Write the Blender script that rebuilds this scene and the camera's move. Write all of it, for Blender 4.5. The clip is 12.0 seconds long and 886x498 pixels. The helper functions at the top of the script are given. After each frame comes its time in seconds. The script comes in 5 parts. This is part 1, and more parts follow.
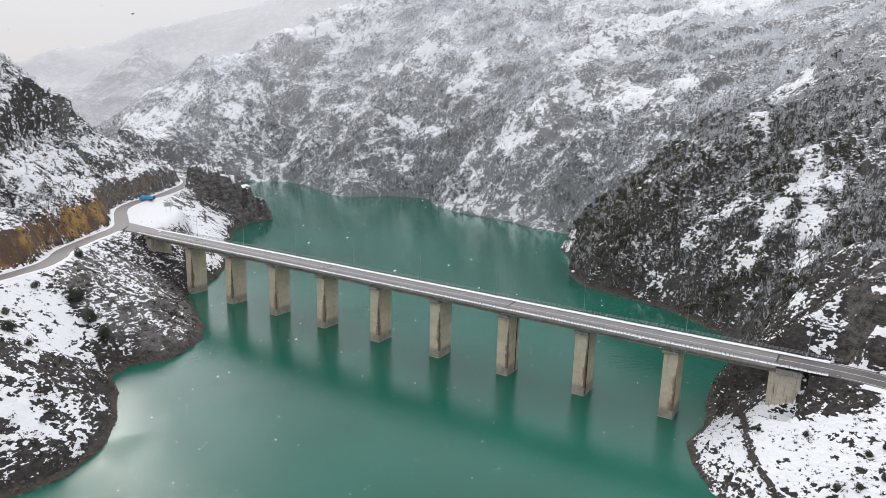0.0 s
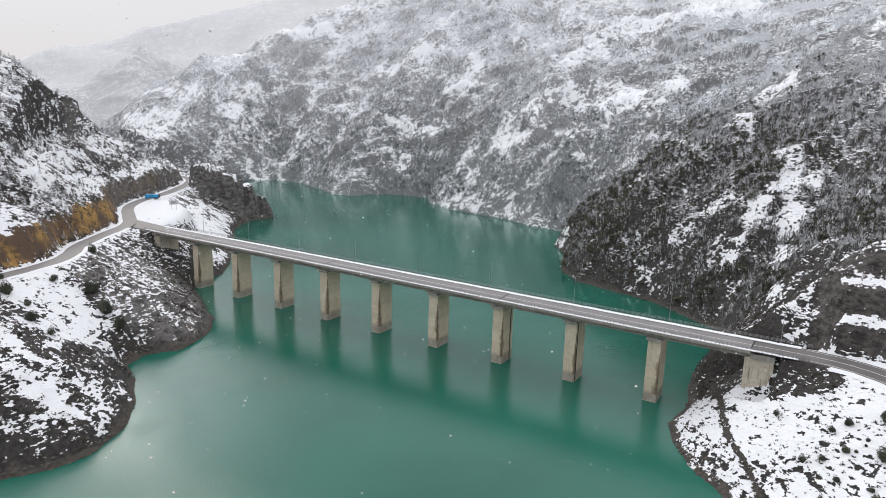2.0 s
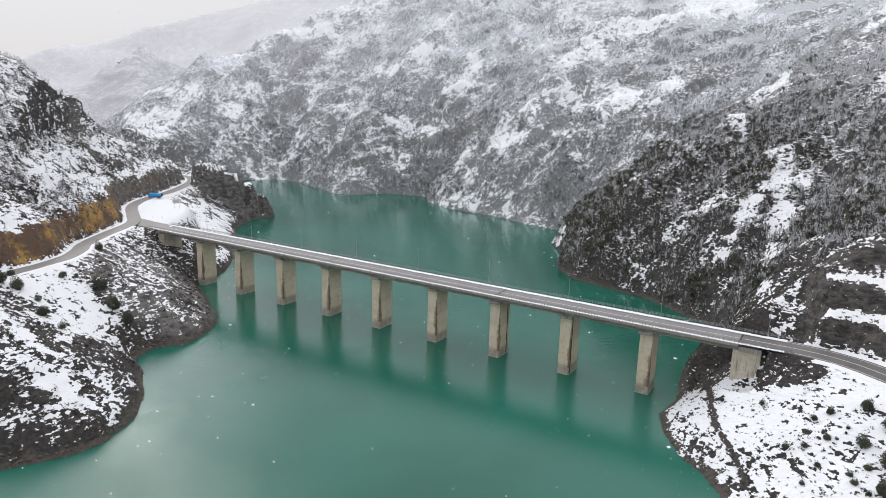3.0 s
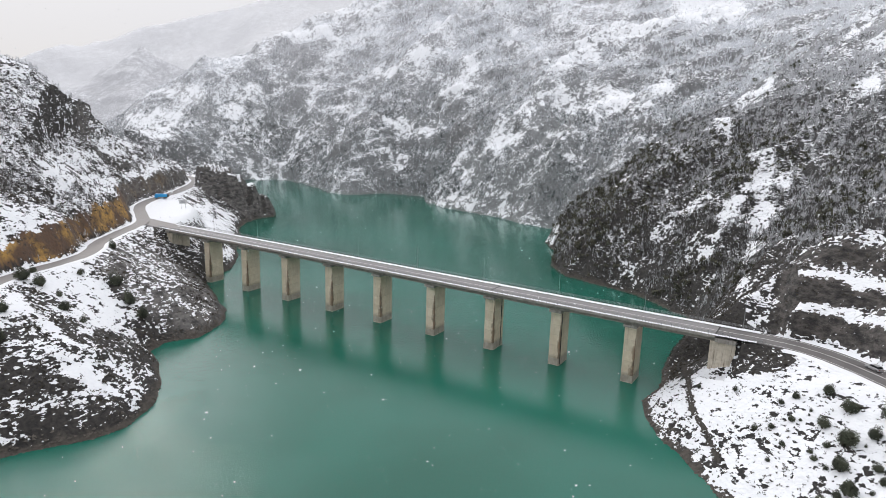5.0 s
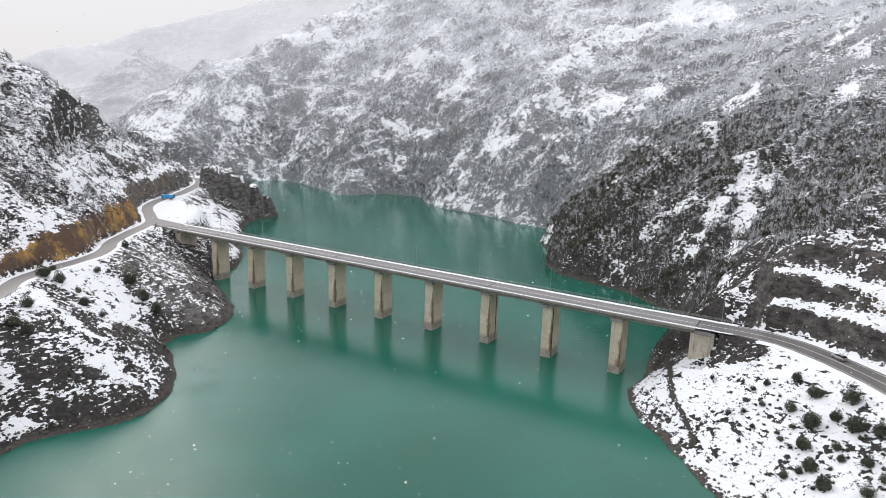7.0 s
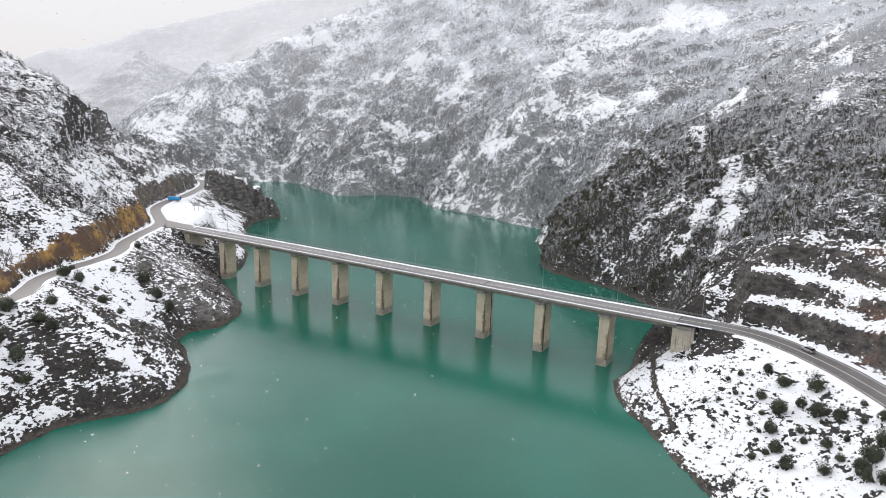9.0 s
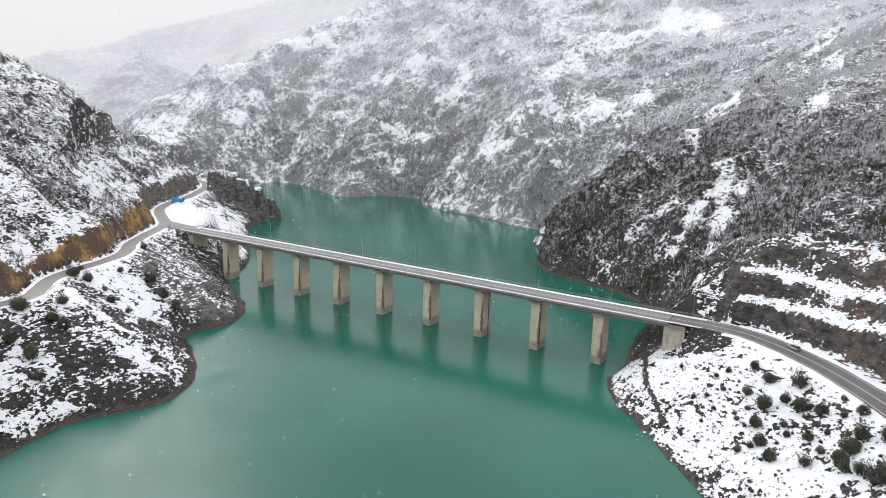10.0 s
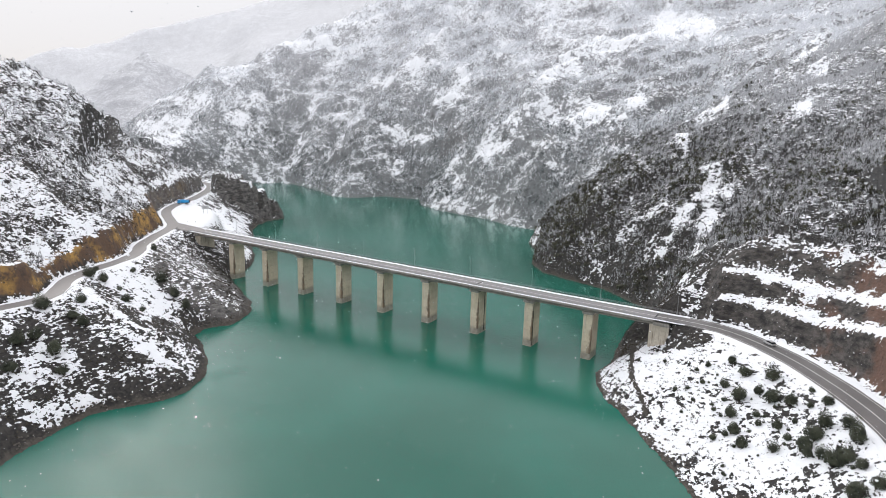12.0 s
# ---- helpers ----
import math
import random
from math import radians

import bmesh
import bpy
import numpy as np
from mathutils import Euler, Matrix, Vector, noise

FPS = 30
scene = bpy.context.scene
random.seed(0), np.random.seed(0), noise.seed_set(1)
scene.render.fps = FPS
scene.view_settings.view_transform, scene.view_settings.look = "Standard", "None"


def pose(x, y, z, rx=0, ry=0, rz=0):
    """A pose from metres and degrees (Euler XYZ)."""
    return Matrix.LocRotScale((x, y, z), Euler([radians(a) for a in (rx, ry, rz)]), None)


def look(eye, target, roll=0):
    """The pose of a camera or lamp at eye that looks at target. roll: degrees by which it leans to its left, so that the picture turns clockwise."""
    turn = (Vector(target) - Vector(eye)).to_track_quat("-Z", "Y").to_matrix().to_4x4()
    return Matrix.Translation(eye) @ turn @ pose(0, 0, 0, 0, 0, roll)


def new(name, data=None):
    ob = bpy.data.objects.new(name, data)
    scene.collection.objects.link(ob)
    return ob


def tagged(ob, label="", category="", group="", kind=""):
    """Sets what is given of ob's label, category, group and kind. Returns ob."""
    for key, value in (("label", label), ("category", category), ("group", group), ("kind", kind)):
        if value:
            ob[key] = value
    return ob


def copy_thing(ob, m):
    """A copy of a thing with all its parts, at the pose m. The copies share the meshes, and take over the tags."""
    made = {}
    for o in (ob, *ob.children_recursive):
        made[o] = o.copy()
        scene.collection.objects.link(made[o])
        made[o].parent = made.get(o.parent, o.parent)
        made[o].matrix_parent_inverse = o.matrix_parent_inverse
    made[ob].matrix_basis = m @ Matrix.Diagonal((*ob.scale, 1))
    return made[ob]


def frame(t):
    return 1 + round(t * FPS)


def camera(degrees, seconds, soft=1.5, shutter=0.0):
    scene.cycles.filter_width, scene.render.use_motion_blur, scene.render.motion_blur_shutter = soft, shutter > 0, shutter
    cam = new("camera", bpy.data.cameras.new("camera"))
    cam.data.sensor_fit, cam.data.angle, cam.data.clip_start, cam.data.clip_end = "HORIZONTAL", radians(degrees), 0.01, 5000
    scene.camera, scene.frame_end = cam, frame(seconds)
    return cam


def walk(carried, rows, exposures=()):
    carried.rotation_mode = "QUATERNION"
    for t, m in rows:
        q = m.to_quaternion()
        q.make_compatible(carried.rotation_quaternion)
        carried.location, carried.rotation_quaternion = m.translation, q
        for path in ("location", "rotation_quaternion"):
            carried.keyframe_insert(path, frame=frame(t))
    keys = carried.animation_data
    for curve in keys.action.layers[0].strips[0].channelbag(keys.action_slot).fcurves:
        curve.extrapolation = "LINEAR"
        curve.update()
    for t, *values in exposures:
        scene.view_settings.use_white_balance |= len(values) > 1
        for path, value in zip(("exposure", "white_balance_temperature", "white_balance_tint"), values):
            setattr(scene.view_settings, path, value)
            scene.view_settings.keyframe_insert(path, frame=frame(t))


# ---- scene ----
# ---------------------------------------------------------------- camera
cam = camera(67.77, 12.0, soft=0.65)
# seconds, place of the eye, heading left of +y, pitch, lean
FLIGHT = [
    (0, 37.67, -184.13, 84.41, 32.119, -12.184, 1.516),
    (0.5, 39.00, -186.70, 84.75, 32.032, -12.214, 1.523),
    (1, 40.48, -189.29, 85.06, 31.947, -12.243, 1.528),
    (1.5, 42.10, -191.99, 85.35, 31.866, -12.263, 1.533),
    (2, 43.73, -194.73, 85.64, 31.789, -12.277, 1.541),
    (2.5, 45.38, -197.47, 85.93, 31.724, -12.294, 1.553),
    (3, 47.10, -200.24, 86.22, 31.662, -12.316, 1.567),
    (5, 54.15, -211.91, 88.88, 31.415, -12.376, 1.598),
    (5.5, 55.94, -214.74, 89.58, 31.365, -12.381, 1.599),
    (6, 57.70, -217.62, 90.22, 31.316, -12.388, 1.602),
    (6.5, 59.47, -220.55, 90.87, 31.268, -12.395, 1.606),
    (7, 61.25, -223.50, 91.55, 31.221, -12.406, 1.605),
    (9, 68.81, -235.56, 94.99, 31.085, -12.438, 1.597),
    (9.5, 70.76, -238.54, 96.08, 31.055, -12.450, 1.600),
    (10, 72.70, -241.52, 97.16, 31.031, -12.467, 1.600),
    (10.5, 74.62, -244.46, 98.18, 31.011, -12.498, 1.599),
    (11, 76.49, -247.29, 99.25, 30.989, -12.528, 1.595),
    (11.5, 78.29, -250.00, 100.28, 30.965, -12.562, 1.594),
    (12, 79.95, -252.60, 101.36, 30.945, -12.595, 1.595),
]


def aim(x, y, z, yaw, pitch, lean):
    way = Vector((-math.sin(radians(yaw)) * math.cos(radians(pitch)), math.cos(radians(yaw)) * math.cos(radians(pitch)), math.sin(radians(pitch))))
    return look((x, y, z), Vector((x, y, z)) + way * 10, lean)


walk(cam, [(t, aim(*row)) for t, *row in FLIGHT], exposures=[(0, -0.14), (6, -0.04), (12, 0.05)])

# ---------------------------------------------------------------- sky, sun
SUN_YAW, SUN_UP = 66.5, 27.0      # degrees left of +y, degrees above the horizon
world = bpy.data.worlds.new("overcast_sky")
scene.world = world
world.use_nodes = True
wn, wl = world.node_tree.nodes, world.node_tree.links
wn.clear()
sky = wn.new("ShaderNodeTexSky")
sky.sky_type = "NISHITA"
sky.sun_disc = False
sky.sun_elevation, sky.sun_rotation = radians(SUN_UP), radians(-SUN_YAW)
sky.dust_density, sky.air_density = 1.0, 1.0
clear_part = wn.new("ShaderNodeBackground")
clear_part.inputs["Strength"].default_value = 0.09
cloud_part = wn.new("ShaderNodeBackground")
cloud_part.inputs["Color"].default_value = (0.932, 0.928, 0.968, 1)
# an even overcast, brighter overhead than at the horizon
sky_way = wn.new("ShaderNodeTexCoord")
sky_up = wn.new("ShaderNodeSeparateXYZ")
overhead = wn.new("ShaderNodeMapRange")
for key, value in (("From Min", 0.0), ("From Max", 1.0), ("To Min", 0.80), ("To Max", 1.74)):
    overhead.inputs[key].default_value = value
wl.new(sky_way.outputs["Generated"], sky_up.inputs[0])
wl.new(sky_up.outputs["Z"], overhead.inputs["Value"])
# the cloud glows towards the veiled sun
sun_way = Vector((-math.sin(radians(SUN_YAW)) * math.cos(radians(SUN_UP)), math.cos(radians(SUN_YAW)) * math.cos(radians(SUN_UP)), math.sin(radians(SUN_UP))))
sunward = wn.new("ShaderNodeVectorMath")
sunward.operation = "DOT_PRODUCT"
sunward.inputs[1].default_value = sun_way
glow = wn.new("ShaderNodeMapRange")
glow.interpolation_type = "SMOOTHERSTEP"
for key, value in (("From Min", 0.93), ("From Max", 1.0), ("To Min", 1.0), ("To Max", 2.6)):
    glow.inputs[key].default_value = value
cloud = wn.new("ShaderNodeMath")
cloud.operation = "MULTIPLY"
wl.new(sky_way.outputs["Generated"], sunward.inputs[0])
wl.new(sunward.outputs["Value"], glow.inputs["Value"])
wl.new(overhead.outputs[0], cloud.inputs[0])
wl.new(glow.outputs[0], cloud.inputs[1])
wl.new(cloud.outputs[0], cloud_part.inputs["Strength"])
cover = wn.new("ShaderNodeMixShader")
cover.inputs[0].default_value = 0.96
world_out = wn.new("ShaderNodeOutputWorld")
wl.new(sky.outputs[0], clear_part.inputs["Color"])
wl.new(clear_part.outputs[0], cover.inputs[1])
wl.new(cloud_part.outputs[0], cover.inputs[2])
wl.new(cover.outputs[0], world_out.inputs["Surface"])

sun_data = bpy.data.lights.new("sun", "SUN")
sun_data.energy, sun_data.angle, sun_data.color = 0.5, radians(14), (1.0, 0.955, 0.88)
sun = new("sun", sun_data)
sun.matrix_world = look(sun_way * 900, (0, 0, 0))

# ---------------------------------------------------------------- materials
class Nodes:
    """A few words for building node materials."""

    def __init__(self, name, rough=0.8, metal=0.0):
        self.mat = bpy.data.materials.new(name)
        self.mat.use_nodes = True
        self.tree = self.mat.node_tree
        self.bsdf = self.tree.nodes["Principled BSDF"]
        self.bsdf.inputs["Roughness"].default_value = rough
        self.bsdf.inputs["Metallic"].default_value = metal
        self.place = self.tree.nodes.new("ShaderNodeNewGeometry")

    def put(self, socket, value):
        if isinstance(value, bpy.types.NodeSocket):
            self.tree.links.new(value, socket)
        elif isinstance(value, tuple) and len(value) == 3 and socket.type == "RGBA":
            socket.default_value = (*value, 1)
        else:
            socket.default_value = value

    def stretch(self, sx, sy, sz):
        n = self.tree.nodes.new("ShaderNodeVectorMath")
        n.operation = "MULTIPLY"
        self.put(n.inputs[0], self.place.outputs["Position"])
        n.inputs[1].default_value = (sx, sy, sz)
        return n.outputs[0]

    def noise(self, scale, detail=4.0, rough=0.6, at=None, warp=0.0):
        n = self.tree.nodes.new("ShaderNodeTexNoise")
        self.put(n.inputs["Vector"], at if at is not None else self.place.outputs["Position"])
        n.inputs["Scale"].default_value, n.inputs["Detail"].default_value = scale, detail
        n.inputs["Roughness"].default_value, n.inputs["Distortion"].default_value = rough, warp
        return n.outputs["Fac"]

    def math(self, op, a, b=0.0, c=0.0):
        n = self.tree.nodes.new("ShaderNodeMath")
        n.operation = op
        for s, v in zip(n.inputs, (a, b, c)):
            self.put(s, v)
        return n.outputs[0]

    def ramp(self, value, low, high, to_low=0.0, to_high=1.0):
        n = self.tree.nodes.new("ShaderNodeMapRange")
        n.interpolation_type = "SMOOTHSTEP"
        for key, v in zip(("Value", "From Min", "From Max", "To Min", "To Max"), (value, low, high, to_low, to_high)):
            self.put(n.inputs[key], v)
        return n.outputs[0]

    def mix(self, fac, a, b):
        n = self.tree.nodes.new("ShaderNodeMix")
        n.data_type = "RGBA"
        self.put(n.inputs[0], fac)
        self.put(n.inputs[6], a)
        self.put(n.inputs[7], b)
        return n.outputs[2]

    def part_of(self, vector, axis):
        n = self.tree.nodes.new("ShaderNodeSeparateXYZ")
        self.put(n.inputs[0], vector)
        return n.outputs[axis]

    def attribute(self, name):
        n = self.tree.nodes.new("ShaderNodeAttribute")
        n.attribute_name = name
        return n.outputs["Fac"]

    def random(self, kind="object"):
        if kind == "object":
            return self.tree.nodes.new("ShaderNodeObjectInfo").outputs["Random"]
        return self.place.outputs["Random Per Island"]

    def bump(self, height, strength=0.5, distance=0.1):
        n = self.tree.nodes.new("ShaderNodeBump")
        n.inputs["Strength"].default_value, n.inputs["Distance"].default_value = strength, distance
        self.put(n.inputs["Height"], height)
        self.put(self.bsdf.inputs["Normal"], n.outputs[0])

    def done(self, color, rough=None):
        self.put(self.bsdf.inputs["Base Color"], color)
        if rough is not None:
            self.put(self.bsdf.inputs["Roughness"], rough)
        return self.mat


def ground_material():
    m = Nodes("snowy_ground", 0.85)
    up = m.part_of(m.place.outputs["Normal"], 2)
    height = m.part_of(m.place.outputs["Position"], 2)
    broad, mid, fine = m.noise(0.045, 4), m.noise(0.2, 3, 0.6, warp=0.6), m.noise(0.75, 3, 0.55, warp=0.4)
    strata = m.noise(0.35, 4, 0.65, at=m.stretch(0.8, 0.8, 1.5))
    cliff, cut, scrub = m.attribute("cliff"), m.attribute("cut"), m.attribute("scrub")
    # bare rock and soil
    rock = m.mix(m.ramp(strata, 0.3, 0.75), (0.026, 0.0255, 0.025), (0.17, 0.162, 0.154))
    rock = m.mix(m.ramp(mid, 0.5, 0.8), rock, (0.085, 0.070, 0.058))
    rock = m.mix(m.ramp(m.noise(0.5, 5, 0.7, at=m.stretch(1, 1, 0.22)), 0.54, 0.72), rock, (0.17, 0.158, 0.145))
    earth = m.mix(m.ramp(fine, 0.3, 0.7), (0.0115, 0.0108, 0.0105), (0.045, 0.040, 0.0355))
    bare = m.mix(m.ramp(m.math("ADD", cliff, m.math("MULTIPLY", up, -0.5)), -0.35, 0.1), earth, rock)
    ochre = m.mix(m.ramp(m.noise(0.07, 4), 0.44, 0.64), (0.11, 0.065, 0.04), (0.40, 0.235, 0.062))
    ochre = m.mix(m.ramp(m.math("ADD", m.math("MULTIPLY", fine, 0.5), m.math("MULTIPLY", mid, 0.5)), 0.42, 0.66), ochre, (0.06, 0.042, 0.033))
    bare = m.mix(m.ramp(cut, 0.25, 0.7), bare, ochre)
    redsoil = m.mix(m.ramp(strata, 0.3, 0.7), (0.012, 0.0115, 0.0115), (0.105, 0.095, 0.087))
    reddish = m.math("ADD", m.noise(0.06, 4), m.ramp(m.part_of(m.place.outputs["Position"], 0), 60, 100, -0.16, 0.17))
    redsoil = m.mix(m.ramp(reddish, 0.5, 0.66), redsoil, m.mix(fine, (0.065, 0.038, 0.028), (0.18, 0.105, 0.077)))
    bare = m.mix(m.ramp(m.attribute("terrace"), 0.3, 0.7), bare, redsoil)
    rime_haze = m.attribute("rime_haze")
    # far mountain's woods: dark evergreens low, hoar-frosted twigs higher, haze put into the colours
    rise = m.math("ADD", height, m.math("MULTIPLY", m.math("SUBTRACT", broad, 0.5), 160.0))
    frost_haze = m.mix(m.ramp(rise, 20, 210), (0.33, 0.35, 0.36), (0.72, 0.73, 0.765))
    frost_haze = m.mix(m.math("MULTIPLY", m.ramp(m.noise(0.11, 5, 0.7), 0.45, 0.7), 0.65), frost_haze, (0.19, 0.203, 0.208))
    woods = m.math("MULTIPLY", m.ramp(rime_haze, 0.35, 0.7), m.ramp(rime_haze, 0.94, 0.86))
    # distant ridges turn an even pale grey: haze painted as base colour
    bare = m.mix(m.math("MULTIPLY", rime_haze, m.ramp(m.noise(0.5, 5, 0.7), 0.15, 0.75, 0.35, 0.95)), bare, m.mix(m.ramp(rime_haze, 0.85, 0.95), frost_haze, m.mix(m.ramp(rime_haze, 0.96, 1.0), (0.56, 0.57, 0.60), (0.70, 0.71, 0.735))))
    # washed band over the water
    wet = m.mix(fine, (0.026, 0.022, 0.019), (0.125, 0.108, 0.092))
    band = m.ramp(m.math("ADD", m.math("ADD", height, m.ramp(m.part_of(m.place.outputs["Position"], 0), -20, 5, 0.0, 0.7)), m.math("MULTIPLY", m.noise(0.13, 5, 0.7), -9.0)), -2.2, -4.2)
    band = m.math("MULTIPLY", band, m.math("SUBTRACT", 1.0, m.math("MULTIPLY", rime_haze, 1.1)))
    bare = m.mix(band, bare, wet)
    # where the snow lies
    lie = m.math("ADD", m.math("MULTIPLY_ADD", up, 0.85, 0.30), m.math("MULTIPLY", m.math("SUBTRACT", mid, 0.5), 2.3))
    lie = m.math("ADD", lie, m.math("MULTIPLY", m.math("SUBTRACT", fine, 0.5), 1.7))
    lie = m.math("ADD", lie, m.math("MULTIPLY", m.math("SUBTRACT", broad, 0.5), 1.5))
    ledges = m.noise(0.8, 2, 0.55, at=m.stretch(0.55, 0.55, 2.4), warp=0.3)
    lie = m.math("ADD", lie, m.math("MULTIPLY", m.math("SUBTRACT", ledges, 0.5), m.math("MULTIPLY_ADD", scrub, 1.5, 0.95)))
    lie = m.math("SUBTRACT", lie, m.math("MULTIPLY", cut, m.ramp(up, 0.9, 0.6, 0.0, 0.7)))
    lie = m.math("SUBTRACT", lie, m.math("MULTIPLY", cliff, m.ramp(up, 0.95, 0.7, 0.05, 0.42)))
    lie = m.math("SUBTRACT", lie, m.math("MULTIPLY", scrub, 0.5))
    lie = m.math("SUBTRACT", lie, m.math("MULTIPLY", band, 1.1))
    lie = m.math("ADD", lie, m.math("MULTIPLY", m.ramp(height, 60, 260, 0.0, 0.16), m.ramp(rime_haze, 0.97, 0.93)))
    lie = m.math("SUBTRACT", lie, m.math("MULTIPLY", m.attribute("terrace"), m.math("MULTIPLY_ADD", m.math("SUBTRACT", fine, 0.5), -1.2, m.ramp(up, 0.85, 0.55, 0.0, 0.62))))
    lie = m.math("ADD", lie, m.math("MULTIPLY", woods, m.math("MULTIPLY_ADD", m.math("SUBTRACT", m.noise(0.022, 4, 0.6), 0.5), 2.0, -0.02)))
    # snow weakened on the distant ridges, again haze put into the colour
    snow = m.math("MULTIPLY", m.ramp(lie, 0.70, 0.80), m.ramp(rime_haze, 0.93, 0.97, 1.0, 0.5))
    snow_color = m.mix(fine, (0.74, 0.76, 0.79), (0.85, 0.865, 0.885))
    m.bump(m.math("ADD", m.math("MULTIPLY", strata, 0.8), fine), 0.7, 0.8)
    return m.done(m.mix(snow, bare, snow_color))


def water_material():
    m = Nodes("green_lake_water", 0.07)
    calm, wide = m.noise(0.012, 3, 0.5), m.noise(0.05, 2, 0.5)
    ripple = m.noise(0.9, 3, 0.6, at=m.stretch(1.0, 0.55, 1.0), warp=0.3)
    # a light wind ruffles the water towards the open end of the lake
    wind = m.math("ADD", m.ramp(m.part_of(m.place.outputs["Position"], 1), -70, -130, 0.0, 1.0), m.ramp(wide, 0.4, 0.7, -0.3, 0.3))
    wavelets = m.noise(1.7, 4, 0.75, at=m.stretch(0.8, 1.5, 1.0), warp=0.4)
    m.bump(m.math("ADD", m.math("ADD", ripple, m.math("MULTIPLY", m.noise(2.6, 4, 0.7), 0.5)), m.math("MULTIPLY", wavelets, m.ramp(wind, 0.0, 1.0, 0.0, 3.2))), 0.18, 0.3)
    m.bsdf.inputs["IOR"].default_value = 1.37
    deep = m.mix(m.ramp(calm, 0.35, 0.65), (0.0092, 0.094, 0.065), (0.016, 0.126, 0.091))
    return m.done(deep, m.ramp(wide, 0.3, 0.7, 0.03, 0.08))


def concrete_material(name, low, high, streak=0.5):
    m = Nodes(name, 0.85)
    grain, cloud = m.noise(6.0, 4), m.noise(0.5, 4, 0.65)
    drip = m.noise(1.1, 4, 0.7, at=m.stretch(1.6, 1.6, 0.09))
    lift = m.math("FRACT", m.math("MULTIPLY", m.part_of(m.place.outputs["Position"], 2), 0.27))
    joint = m.ramp(lift, 0.03, 0.0)
    c = m.mix(m.ramp(cloud, 0.3, 0.72), low, high)
    c = m.mix(m.math("MULTIPLY", m.ramp(drip, 0.52, 0.72), streak), c, (0.075, 0.052, 0.036))
    c = m.mix(m.math("MULTIPLY", joint, 0.35), c, (0.09, 0.075, 0.06))
    c = m.mix(m.math("MULTIPLY", grain, 0.18), c, (0.16, 0.145, 0.125))
    m.bump(m.math("ADD", grain, m.math("MULTIPLY", joint, -1.0)), 0.3, 0.03)
    return m.done(c)


def plain_material(name, dark, light, scale=4.0, rough=0.8, metal=0.0, bump=0.25):
    m = Nodes(name, rough, metal)
    a, b = m.noise(scale, 5, 0.65), m.noise(scale * 0.13, 3)
    m.bump(a, bump, 0.04)
    return m.done(m.mix(m.math("ADD", m.math("MULTIPLY", a, 0.6), m.math("MULTIPLY", b, 0.4)), dark, light))


def asphalt_material(name, dark, light):
    m = Nodes(name, 0.6)
    grain, patch, along = m.noise(9.0, 3), m.noise(0.35, 4, 0.6), m.noise(0.08, 2)
    c = m.mix(m.ramp(patch, 0.3, 0.7), dark, light)
    c = m.mix(m.math("MULTIPLY", m.ramp(along, 0.4, 0.7), 0.35), c, (0.19, 0.18, 0.175))
    m.bump(grain, 0.2, 0.01)
    return m.done(c, m.ramp(patch, 0.3, 0.7, 0.45, 0.75))


def leaf_material(name, dark, light, frost_haze=0.0, frost_color=(0.72, 0.74, 0.77), low=-0.25, clump_scale=0.3):
    """Twigs or leaves, each one a little different, some carrying snow."""
    m = Nodes(name, 0.85)
    r = m.math("ADD", m.math("MULTIPLY", m.random("island"), 0.4), m.ramp(m.noise(clump_scale, 2, 0.5), 0.36, 0.64, 0.0, 0.6))
    c = m.mix(r, dark, light)
    if frost_haze:
        up = m.part_of(m.place.outputs["Normal"], 2)
        lie = m.math("ADD", m.math("MULTIPLY", r, 0.8), m.math("MULTIPLY", m.noise(0.06, 3), 0.7))
        # paler with height: frost, and haze put into the far woods' colour
        lie = m.math("ADD", lie, m.ramp(m.part_of(m.place.outputs["Position"], 2), 20, 230, low, 0.55))
        c = m.mix(m.ramp(lie, 1.15 - frost_haze, 1.45 - frost_haze), c, frost_color)
    return m.done(c)


